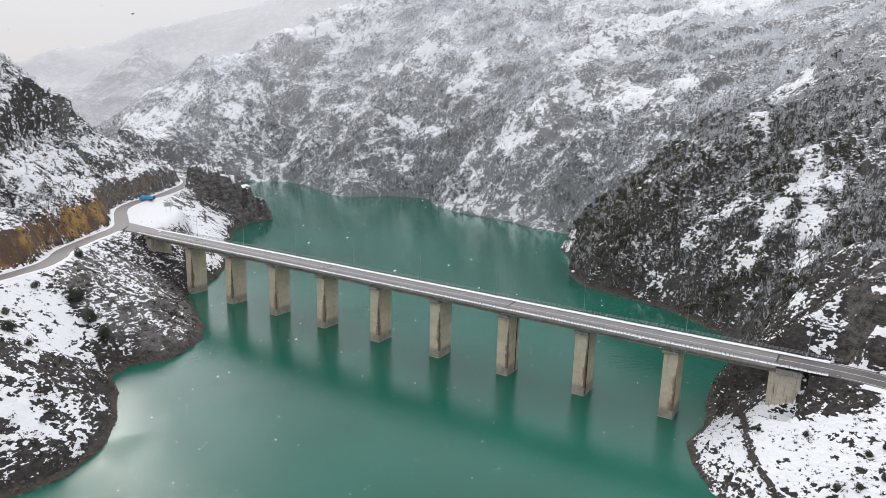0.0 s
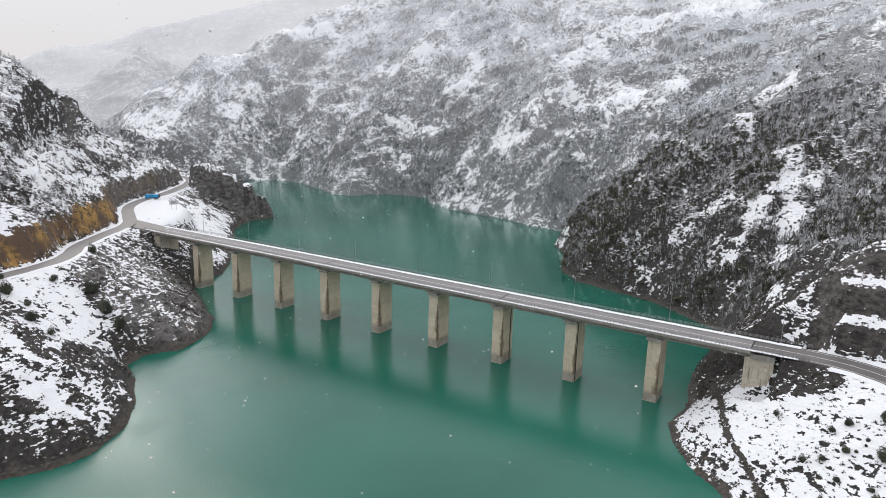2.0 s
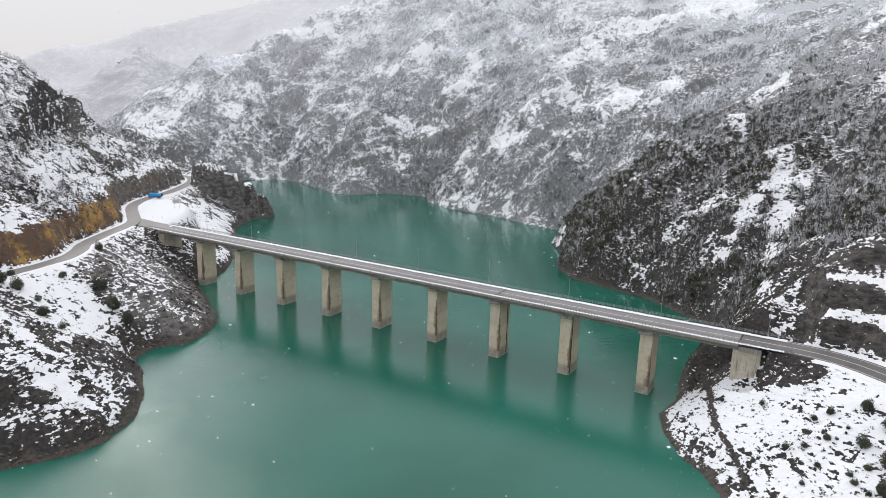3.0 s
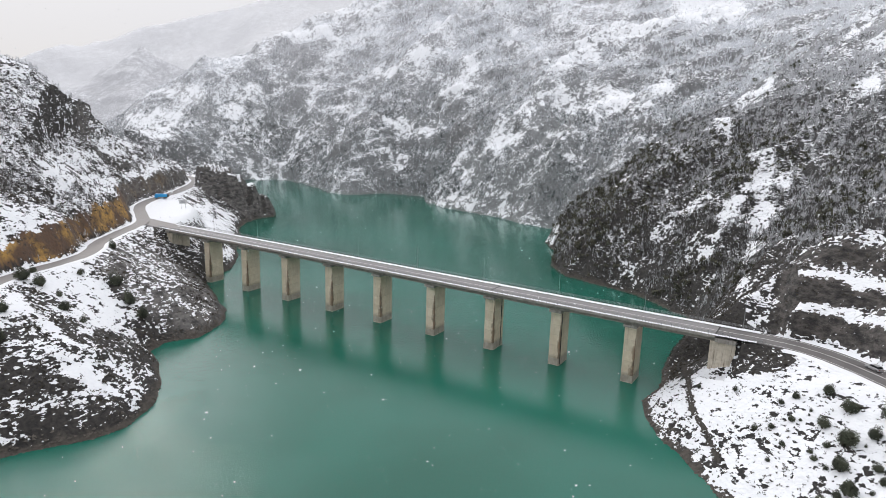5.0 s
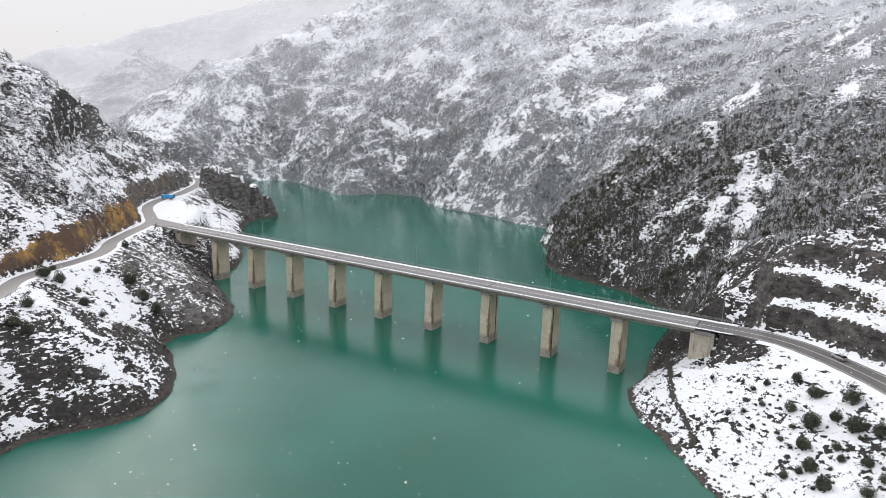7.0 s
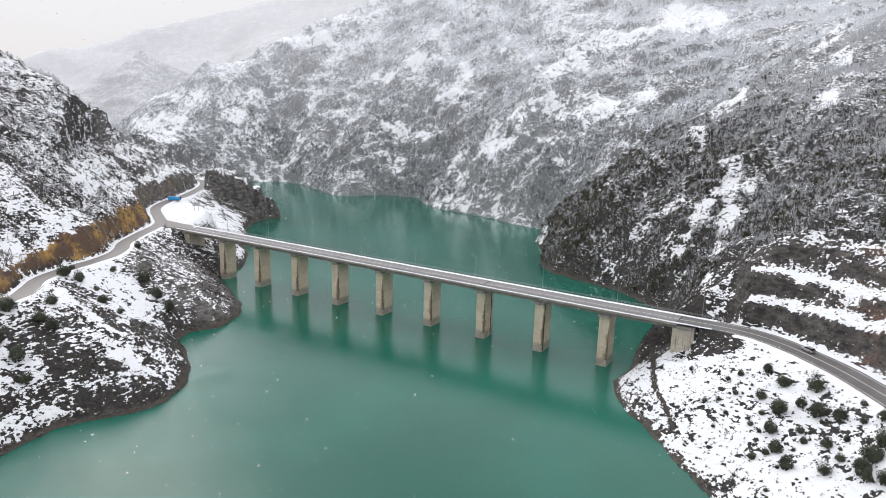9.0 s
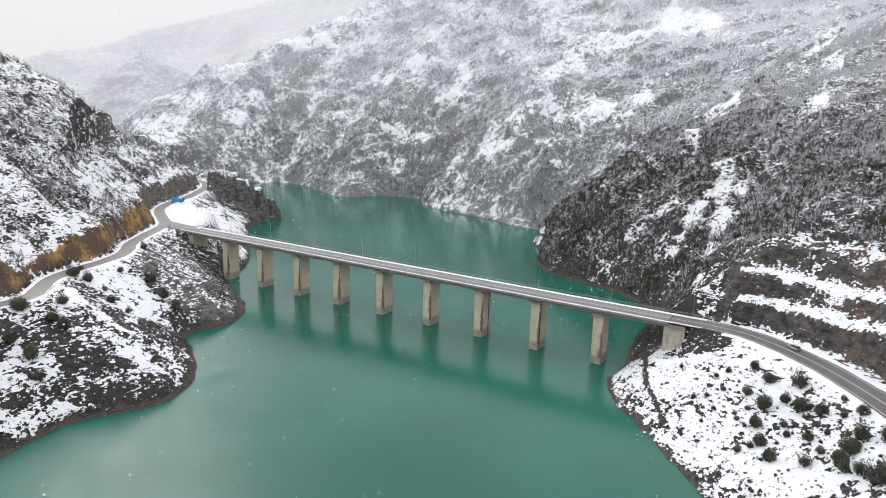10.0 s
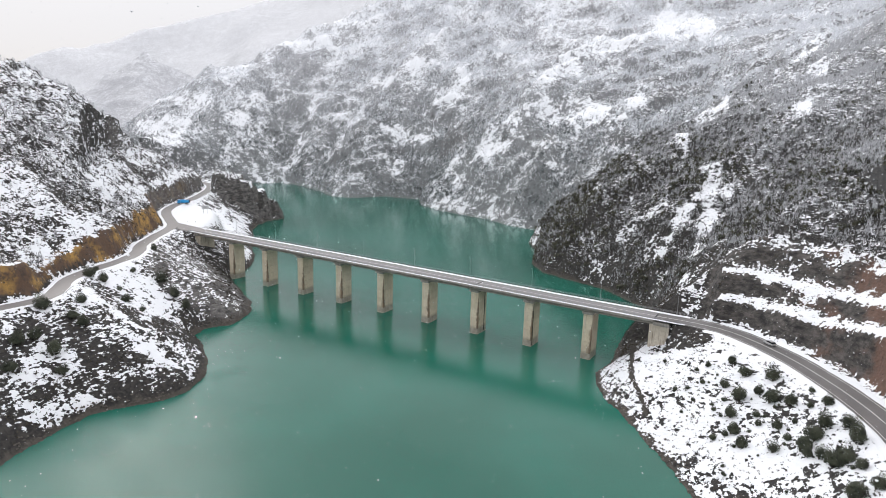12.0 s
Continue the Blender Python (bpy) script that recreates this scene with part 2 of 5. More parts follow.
def pier_material():
    """Tan concrete in poured lifts, with a rusty run-off stain down one corner."""
    m = Nodes("tan_pier_concrete", 0.85)
    at = m.tree.nodes.new("ShaderNodeTexCoord").outputs["Object"]
    world_at = m.place.outputs["Position"]
    grain, cloud, big = m.noise(6.0, 4), m.noise(0.5, 4, 0.65), m.noise(0.13, 3)
    drip = m.noise(1.3, 4, 0.7, at=m.stretch(1.6, 1.6, 0.07))
    height = m.part_of(world_at, 2)
    lift = m.math("FRACT", m.math("MULTIPLY", height, 0.27))
    joint = m.ramp(lift, 0.035, 0.0)
    c = m.mix(m.ramp(m.math("ADD", m.math("MULTIPLY", cloud, 0.6), m.math("MULTIPLY", big, 0.4)), 0.32, 0.68), (0.63, 0.535, 0.39), (0.79, 0.71, 0.565))
    c = m.mix(m.math("MULTIPLY", m.ramp(m.math("FRACT", m.math("MULTIPLY", m.math("FLOOR", m.math("MULTIPLY", height, 0.27)), 0.618)), 0.0, 1.0), 0.22), c, (0.40, 0.34, 0.25))
    c = m.mix(m.math("MULTIPLY", m.ramp(drip, 0.55, 0.75), 0.35), c, (0.14, 0.10, 0.07))
    c = m.mix(m.math("MULTIPLY", joint, 0.4), c, (0.14, 0.115, 0.09))
    across = m.math("ADD", m.math("SUBTRACT", 1.95, m.part_of(at, 0)), m.math("ADD", m.part_of(at, 1), 3.9))
    run = m.math("MULTIPLY", m.ramp(height, 19, 4, 0.12, 1.45), m.ramp(m.noise(0.9, 4, 0.7, at=m.stretch(1, 1, 0.3)), 0.3, 0.7, 0.3, 1.3))
    stain = m.math("MULTIPLY", m.ramp(m.math("DIVIDE", across, run), 1.5, 0.2), m.ramp(m.random(), 0.2, 0.35))
    c = m.mix(m.math("MULTIPLY", stain, 0.88), c, m.mix(m.ramp(cloud, 0.4, 0.6), (0.07, 0.045, 0.03), (0.19, 0.10, 0.045)))
    c = m.mix(m.math("MULTIPLY", m.ramp(m.math("ADD", height, m.math("MULTIPLY", cloud, -1.2)), 3.4, 2.2), 0.5), c, (0.16, 0.12, 0.085))
    c = m.mix(m.math("MULTIPLY", grain, 0.12), c, (0.2, 0.18, 0.15))
    m.bump(m.math("ADD", grain, m.math("MULTIPLY", joint, -1.0)), 0.3, 0.03)
    return m.done(c)


GROUND = ground_material()
WATER = water_material()
PIER_CONCRETE = pier_material()
ABUTMENT_CONCRETE = concrete_material("pale_abutment_concrete", (0.50, 0.44, 0.345), (0.66, 0.60, 0.50), 0.8)
TIDE_CONCRETE = concrete_material("damp_grey_concrete", (0.29, 0.26, 0.215), (0.45, 0.41, 0.345), 0.5)
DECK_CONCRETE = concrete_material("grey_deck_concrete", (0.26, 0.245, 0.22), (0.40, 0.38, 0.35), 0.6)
# deck concrete a step darker: the shade below the deck put into the colour
SHADED_CONCRETE = concrete_material("shaded_girder_concrete", (0.22, 0.205, 0.18), (0.36, 0.34, 0.305), 0.5)
ASPHALT = asphalt_material("wet_asphalt", (0.085, 0.08, 0.078), (0.145, 0.137, 0.133))
DECK_ASPHALT = asphalt_material("salted_deck_asphalt", (0.165, 0.158, 0.158), (0.25, 0.242, 0.242))
SALTED_ASPHALT = asphalt_material("salted_brown_grey_asphalt", (0.155, 0.142, 0.136), (0.245, 0.228, 0.22))
PAINT = plain_material("worn_white_road_paint", (0.6, 0.6, 0.59), (0.82, 0.82, 0.80), 3.0, 0.7)
SNOW = plain_material("trodden_snow", (0.70, 0.72, 0.745), (0.87, 0.885, 0.905), 1.3, 0.7, 0.0, 0.6)
STEEL = plain_material("galvanised_steel", (0.20, 0.205, 0.21), (0.34, 0.345, 0.35), 5.0, 0.5, 0.6)
TYRE = plain_material("black_rubber", (0.012, 0.012, 0.012), (0.03, 0.03, 0.03), 6.0, 0.85)

# ---------------------------------------------------------------- helpers for meshes
def part(name, bm, material, parent=None, label=""):
    """Links a bmesh as one mesh object, under a thing or a part."""
    me = bpy.data.meshes.new(name)
    bm.to_mesh(me)
    bm.free()
    me.materials.append(material)
    ob = new(name, me)
    ob.parent = parent
    return tagged(ob, label)


def from_arrays(name, verts, faces, material, smooth=False):
    me = bpy.data.meshes.new(name)
    verts, faces = np.asarray(verts, dtype=np.float32), np.asarray(faces, dtype=np.int32)
    n, k = faces.shape
    me.vertices.add(len(verts))
    me.vertices.foreach_set("co", verts.ravel())
    me.loops.add(n * k)
    me.loops.foreach_set("vertex_index", faces.ravel())
    me.polygons.add(n)
    me.polygons.foreach_set("loop_start", np.arange(0, n * k, k, dtype=np.int32))
    me.polygons.foreach_set("use_smooth", np.full(n, smooth))
    me.update(calc_edges=True)
    me.materials.append(material)
    return new(name, me)


def box(bm, x0, x1, y0, y1, z0, z1):
    vs = [bm.verts.new((x, y, z)) for z in (z0, z1) for x, y in ((x0, y0), (x1, y0), (x1, y1), (x0, y1))]
    for f in ((3, 2, 1, 0), (4, 5, 6, 7), (0, 1, 5, 4), (1, 2, 6, 5), (2, 3, 7, 6), (3, 0, 4, 7)):
        bm.faces.new([vs[i] for i in f])
    return vs


def bevelled_box(x0, x1, y0, y1, z0, z1, width=0.05, segments=1):
    bm = bmesh.new()
    box(bm, x0, x1, y0, y1, z0, z1)
    bmesh.ops.bevel(bm, geom=bm.edges[:], offset=width, segments=segments, affect="EDGES")
    return bm


def rod(bm, a, b, r, sides=6):
    """A round bar from a to b."""
    a, b = Vector(a), Vector(b)
    q = (b - a).to_track_quat("Z", "Y")
    rings = [[bm.verts.new(p + q @ Vector((r * math.cos(2 * math.pi * i / sides), r * math.sin(2 * math.pi * i / sides), 0))) for i in range(sides)] for p in (a, b)]
    for i in range(sides):
        j = (i + 1) % sides
        bm.faces.new((rings[0][i], rings[0][j], rings[1][j], rings[1][i]))
    bm.faces.new(rings[0][::-1])
    bm.faces.new(rings[1])


# ---------------------------------------------------------------- lattice noise on arrays
LATTICE = np.random.RandomState(7).rand(256, 256)


def value_noise(x, y):
    xi, yi = np.floor(x).astype(int), np.floor(y).astype(int)
    fx, fy = x - xi, y - yi
    fx, fy = fx * fx * fx * (fx * (6 * fx - 15) + 10), fy * fy * fy * (fy * (6 * fy - 15) + 10)
    xa, xb, ya, yb = xi & 255, (xi + 1) & 255, yi & 255, (yi + 1) & 255
    return (LATTICE[xa, ya] * (1 - fx) + LATTICE[xb, ya] * fx) * (1 - fy) + (LATTICE[xa, yb] * (1 - fx) + LATTICE[xb, yb] * fx) * fy


def fbm(x, y, size, octaves=4, gain=0.5):
    """Soft noise about 0, within -1 and 1, with features of that size."""
    out, amp, total, f = 0.0, 1.0, 0.0, 1.0 / size
    for k in range(octaves):
        c, s = math.cos(0.7 + 1.3 * k), math.sin(0.7 + 1.3 * k)
        out = out + amp * (2 * value_noise((c * x - s * y) * f + 17.3 * k, (s * x + c * y) * f + 41.7 * k) - 1)
        total += amp
        amp *= gain
        f *= 2.03
    return out / total


def crags(x, y, size, octaves=4):
    """Sharp-crested noise between 0 and 1."""
    out, amp, total, f = 0.0, 1.0, 0.0, 1.0 / size
    for k in range(octaves):
        c, s = math.cos(0.3 + 1.1 * k), math.sin(0.3 + 1.1 * k)
        v = 2 * value_noise((c * x - s * y) * f + 7.1 * k, (s * x + c * y) * f + 29.3 * k) - 1
        out = out + amp * (1 - np.abs(v)) ** 2
        total += amp
        amp *= 0.52
        f *= 2.1
    return out / total


def smooth(v, low, high):
    s = np.clip((v - low) / (high - low), 0, 1)
    return s * s * (3 - 2 * s)


def rounded_line(points, step=2.0):
    """A smooth line through the points, as an array of about that step."""
    p = np.array(points, dtype=float)
    p = np.vstack([2 * p[0] - p[1], p, 2 * p[-1] - p[-2]])
    out = []
    for i in range(1, len(p) - 2):
        n = max(2, int(np.linalg.norm(p[i + 1] - p[i]) / step))
        for s in np.arange(n) / n:
            a, b, c, d = p[i - 1], p[i], p[i + 1], p[i + 2]
            out.append(0.5 * (2 * b + (c - a) * s + (2 * a - 5 * b + 4 * c - d) * s * s + (3 * b - a - 3 * c + d) * s ** 3))
    return np.array(out + [p[-2]])


def to_line(x, y, line):
    """Distance to a line in plan, on which side (+1 to its left), and the third value of the line there."""
    best = np.full(x.shape, 1e9)
    side, third = np.ones(x.shape), np.zeros(x.shape)
    for (ax, ay, *az), (bx, by, *bz) in zip(line[:-1], line[1:]):
        dx, dy = bx - ax, by - ay
        s = np.clip(((x - ax) * dx + (y - ay) * dy) / (dx * dx + dy * dy + 1e-9), 0, 1)
        d = np.hypot(x - ax - s * dx, y - ay - s * dy)
        near = d < best
        best = np.where(near, d, best)
        side = np.where(near, np.sign(dx * (y - ay) - dy * (x - ax)), side)
        if az:
            third = np.where(near, az[0] + s * (bz[0] - az[0]), third)
    return best, side, third


def to_road(x, y, line, reach=155.0):
    """As to_line, worked out only within reach of the line's box; beyond, far off on its left."""
    d, side, third = np.full(x.shape, 999.0), np.ones(x.shape), np.full(x.shape, line[0][2])
    (x0, y0), (x1, y1) = line[:, :2].min(0) - reach, line[:, :2].max(0) + reach
    m = (x > x0) & (x < x1) & (y > y0) & (y < y1)
    if m.any():
        d[m], side[m], third[m] = to_line(x[m], y[m], line)
    return d, side, third


# ---------------------------------------------------------------- the plan: shores, crests, roads
LEFT_SHORE = [(-60, -700), (-95, -300), (-106, -177), (-111, -165), (-114, -154), (-116, -143), (-113, -136), (-107, -126), (-105, -117), (-112, -102), (-122, -92), (-137, -81), (-150, -76),
              (-153, -69), (-148, -59), (-153, -45), (-165, -27), (-186, -20), (-206, -8), (-215, 8), (-222, 22), (-242, 46), (-275, 74), (-301, 98), (-318, 116), (-325, 133),
              (-324, 152), (-345, 172), (-390, 205), (-450, 245), (-505, 285)]
FAR_SHORE = [(-525, 300), (-512, 309), (-500, 330), (-453, 322), (-382, 286), (-358, 283), (-338, 318), (-297, 327), (-270, 291), (-224, 271),
             (-185, 263), (-155, 249), (-132, 244), (-112, 232)]
RIGHT_SHORE = [(-104, 215), (-115, 196), (-100, 176), (-86, 137), (-67, 117), (-43, 111), (-26, 104), (-12, 94), (3, 82), (11, 62), (12, 40), (8, 25), (9, 7), (10, -5),
               (9, -16), (12, -25), (18, -35), (29, -49), (41, -61), (49, -71), (57, -84), (72, -112), (84, -150), (90, -300), (80, -700)]
LEFT_CREST = [(-349, 86, 40), (-353, 67, 58), (-360, 50, 78), (-367, 32, 85), (-374, 10, 97), (-374, -4, 109), (-371, -20, 119), (-370, -40, 124), (-375, -90, 142), (-385, -160, 155), (-390, -420, 160)]
FAR_CREST = [(-742, 290, 30), (-716, 334, 82), (-694, 366, 113), (-663, 415, 148), (-618, 458, 188), (-559, 509, 212), (-500, 550, 238), (-400, 610, 285), (-250, 640, 320), (-60, 640, 330), (150, 600, 330), (420, 560, 330)]
RIGHT_CREST = [(-113, 198, 3), (-80, 183, 26), (-62, 193, 44), (-42, 211, 65), (-9, 241, 97), (7, 263, 119), (39, 282, 136), (54, 297, 150), (90, 314, 175), (160, 330, 205), (330, 300, 250), (420, 0, 220), (420, -400, 200)]
LEFT_ROAD = [(-140, -420, 30), (-152, -220, 29), (-160, -160, 28.3), (-161, -146, 28), (-161, -136, 27.8), (-164, -127, 27.4), (-172, -119, 27.2), (-182, -110, 26.9), (-190, -98, 26.4), (-195, -86, 26), (-199, -76, 25.8),
             (-204, -67, 25.5), (-212, -58, 25.4), (-224, -48, 25.1), (-239, -29, 24.7), (-254, -9, 24.2), (-265, 1, 24), (-278, 9, 24), (-296, 20, 24), (-310, 31, 24.2), (-323, 48, 24.5), (-336, 72, 24.8), (-356, 100, 25.1),
             (-376, 122, 25.3), (-395, 134, 25.6), (-415, 137, 25.8), (-430, 138, 26), (-520, 150, 27), (-700, 200, 28)]
RIGHT_ROAD = [(24, 0, 22.45), (34, 0.2, 22.5), (45, -1, 22.7), (54, -4.5, 22.9), (64, -12, 23.1), (74, -22, 23.3), (82, -32.5, 23.5), (90, -44.5, 23.7), (98, -60, 24), (105, -80, 24.3), (110, -110, 25), (112, -160, 26), (110, -260, 28), (100, -420, 30)]
FAR_RIDGES = [(-1500, 330, 60), (-1337, 490, 88), (-1292, 570, 122), (-1263, 616, 160), (-1227, 666, 196), (-1199, 706, 174), (-1173, 742, 145), (-1120, 800, 170), (-1000, 900, 220)], [(-2300, 600, 150), (-2167, 836, 185), (-2066, 1012, 250), (-1932, 1219, 320), (-1730, 1454, 420), (-1300, 1700, 520)]
KNOB = [(-359, 117, 10, 39.5), (-350, 121, 8.5, 37), (-343, 128, 7.5, 32), (-336, 136, 7, 25), (-330, 144, 6.5, 16), (-326, 150, 5.5, 8)]      # place, half width, top of each block
LEFT_LINE, RIGHT_LINE = rounded_line(LEFT_ROAD, 4.0), rounded_line(RIGHT_ROAD, 4.0)
ROAD_HALF_LEFT, ROAD_HALF_RIGHT = 3.4, 5.4


# open snowfields and darker broken ground: place, half length, half width, heading of the length, cover (low: clean snow)
FAR_FIELDS = [(-210, 312, 21, 20, 147, -0.87), (-125, 326, 43, 15, 149, -0.67), (-131, 305, 20, 4, 157, -0.67), (-176, 411, 57, 18, 75, -0.77), (-128, 444, 24, 16, 16, -0.62), (-97, 495, 53, 24, 103, -0.67),
              (-64, 471, 39, 13, 104, -0.67), (-81, 338, 25, 8, 110, -0.72), (-165, 307, 40, 6, 148, -0.52), (-135, 277, 26, 4, 159, -0.52), (-336, 374, 37, 12, 1, -0.62), (-314, 399, 33, 6, 9, -0.52),
              (-309, 425, 12, 9, 172, -0.57), (-379, 435, 22, 8, 2, -0.52), (-239, 305, 25, 8, 145, -0.42)]
FAR_LEDGES = [(-341, 338, 15, 7, 47, -0.47), (-194, 334, 15, 9, 40, -0.77), (-192, 276, 18, 4, 163, -0.42), (-205, 271, 59, 4, 164, -1.3), (-502, 318, 20, 7, 20, -2.2), (-574, 385, 29, 7, 66, -0.52), (-582, 336, 15, 11, 67, -0.57),
              (-660, 331, 39, 8, 177, -0.57), (-683, 298, 53, 11, 8, -0.47), (-503, 371, 41, 11, 104, -0.47), (-427, 428, 21, 8, 160, -0.52), (-356, 339, 13, 6, 63, -0.52), (-584, 463, 55, 9, 20, -0.57), (-535, 503, 39, 8, 5, -0.47)]
FAR_CLIFFS = [(-275, 355, 26, 12, 137, 1.2), (-538, 387, 24, 12, 57, 1.0), (-107, 303, 17, 4, 50, 1.1), (-196, 316, 8, 4, 137, 1.3), (-315, 381, 32, 5, 168, 1.0)]
HILL_FIELDS = [(-108, 190, 11, 5, 120, -1.9), (-1, 232, 24, 11, 109, -0.35), (-10, 188, 24, 6, 102, 0), (15, 142, 11, 5, 136, -0.45), (20, 130, 9, 5, 90, -0.45), (23, 111, 14, 5, 98, -0.45), (10, 112, 12, 5, 64, -0.55), (-9, 124, 11, 5, 178, -0.25),
               (1, 102, 11, 5, 139, -0.35), (24, 82, 11, 5, 108, -0.3), (-43, 199, 14, 5, 101, -0.15), (-58, 172, 10, 6, 129, -0.15), (-21, 119, 6, 4, 166, -0.15), (6, 87, 5, 4, 137, -0.15), (27, 46, 11, 4, 107, -0.15), (-30, 108, 11, 4, 162, -0.05),
               (45, 308, 58, 6, 78, -0.45)]
SIDE_FIELDS = [(-304, 80, 30, 14, 130, -1.4), (-275, 52, 22, 10, 130, -1.3), (-234, 30, 13, 6, 130, -1.8), (3, 250, 19, 5, 96, -0.15), (58, 243, 14, 5, 105, -0.15), (57, 172, 11, 6, 107, -0.05), (29, 122, 5, 4, 4, -0.05), (-347, 63, 38, 7, 125, -1.4), (-364, 50, 36, 6, 125, -1.0), (-325, -17, 10, 4, 110, -0.1), (-294, -12, 46, 15, 140, -0.15),
               (-216, -76, 16, 10, 133, 0.05), (-243, -73, 26, 7, 147, 0.6)]
FIELDS = FAR_FIELDS + FAR_LEDGES + FAR_CLIFFS + HILL_FIELDS + SIDE_FIELDS
BANK_FIELDS = [(-130, -104, 12, 5, 32, 0.6), (-118, -125, 16, 3, 60, 0.9), (-161, -56, 15, 6, 92, 0.66), (-117, -105, 15, 4, 122, 0.9), (-196, -46, 31, 12, 153, 0.72), (-139, -122, 10, 5, 20, 0.66), (-132, -150, 16, 8, 100, 0.6), (-171, -64, 13, 4, 20, 0.8),
               (-168, -86, 28, 13, 165, -0.45), (-125, -115, 8, 5, 19, -0.15), (-116, -141, 6, 3, 57, -1.8), (-180, -94, 11, 7, 21, -0.35), (-144, -111, 13, 3, 2, -0.05), (-162, -115, 11, 6, 151, 0.0), (-117, -155, 8, 5, 60, -1.8)]


def cover_of(x, y, scrub, fields):
    scrub = scrub.copy()
    for fx, fy, a, b, turn, value in fields:
        near = np.hypot(x - fx, y - fy) < 1.8 * a
        if near.any():
            px, py = x[near], y[near]
            c, s = math.cos(radians(turn)), math.sin(radians(turn))
            u, v = (px - fx) * c + (py - fy) * s, -(px - fx) * s + (py - fy) * c
            w = smooth(np.hypot(u / a, v / b) + 0.75 * fbm(px, py, 0.8 * b, 4), 1.2, 0.65)
            scrub[near] = scrub[near] * (1 - w) + value * w
    return scrub


def inside_lake(x, y):
    ring = LEFT_SHORE + FAR_SHORE + RIGHT_SHORE
    odd = np.zeros(x.shape, dtype=bool)
    for (ax, ay), (bx, by) in zip(ring, ring[1:] + ring[:1]):
        if ay != by:
            odd ^= ((ay > y) != (by > y)) & (x < (bx - ax) * (y - ay) / (by - ay) + ax)
    return odd


def benches(e, y):
    """Height over the road of the stepped rock cut, e metres beyond the road's verge; the steps climb as the road goes on."""
    low, mid, top = (np.interp(y, [-45, -29, -19, -9, 8], h) for h in ([17, 14.4, 12.6, 10.0, 8.0], [27.5, 24.5, 21.6, 19.2, 16.5], [41, 37, 33.5, 30, 26.0]))
    rise = 0.3 * smooth(e, 0, 2.6) + (low - 0.3) * smooth(e, 2.2, 7.0) + 1.8 * smooth(e, 7.4, 11.0)
    rise = rise + (mid - low - 1.8) * smooth(e, 10.6, 17.4) + 1.8 * smooth(e, 17.4, 21.0) + (top - mid - 1.8) * smooth(e, 20.6, 28.0)
    return rise + 0.75 * np.maximum(0, e - 27.5)


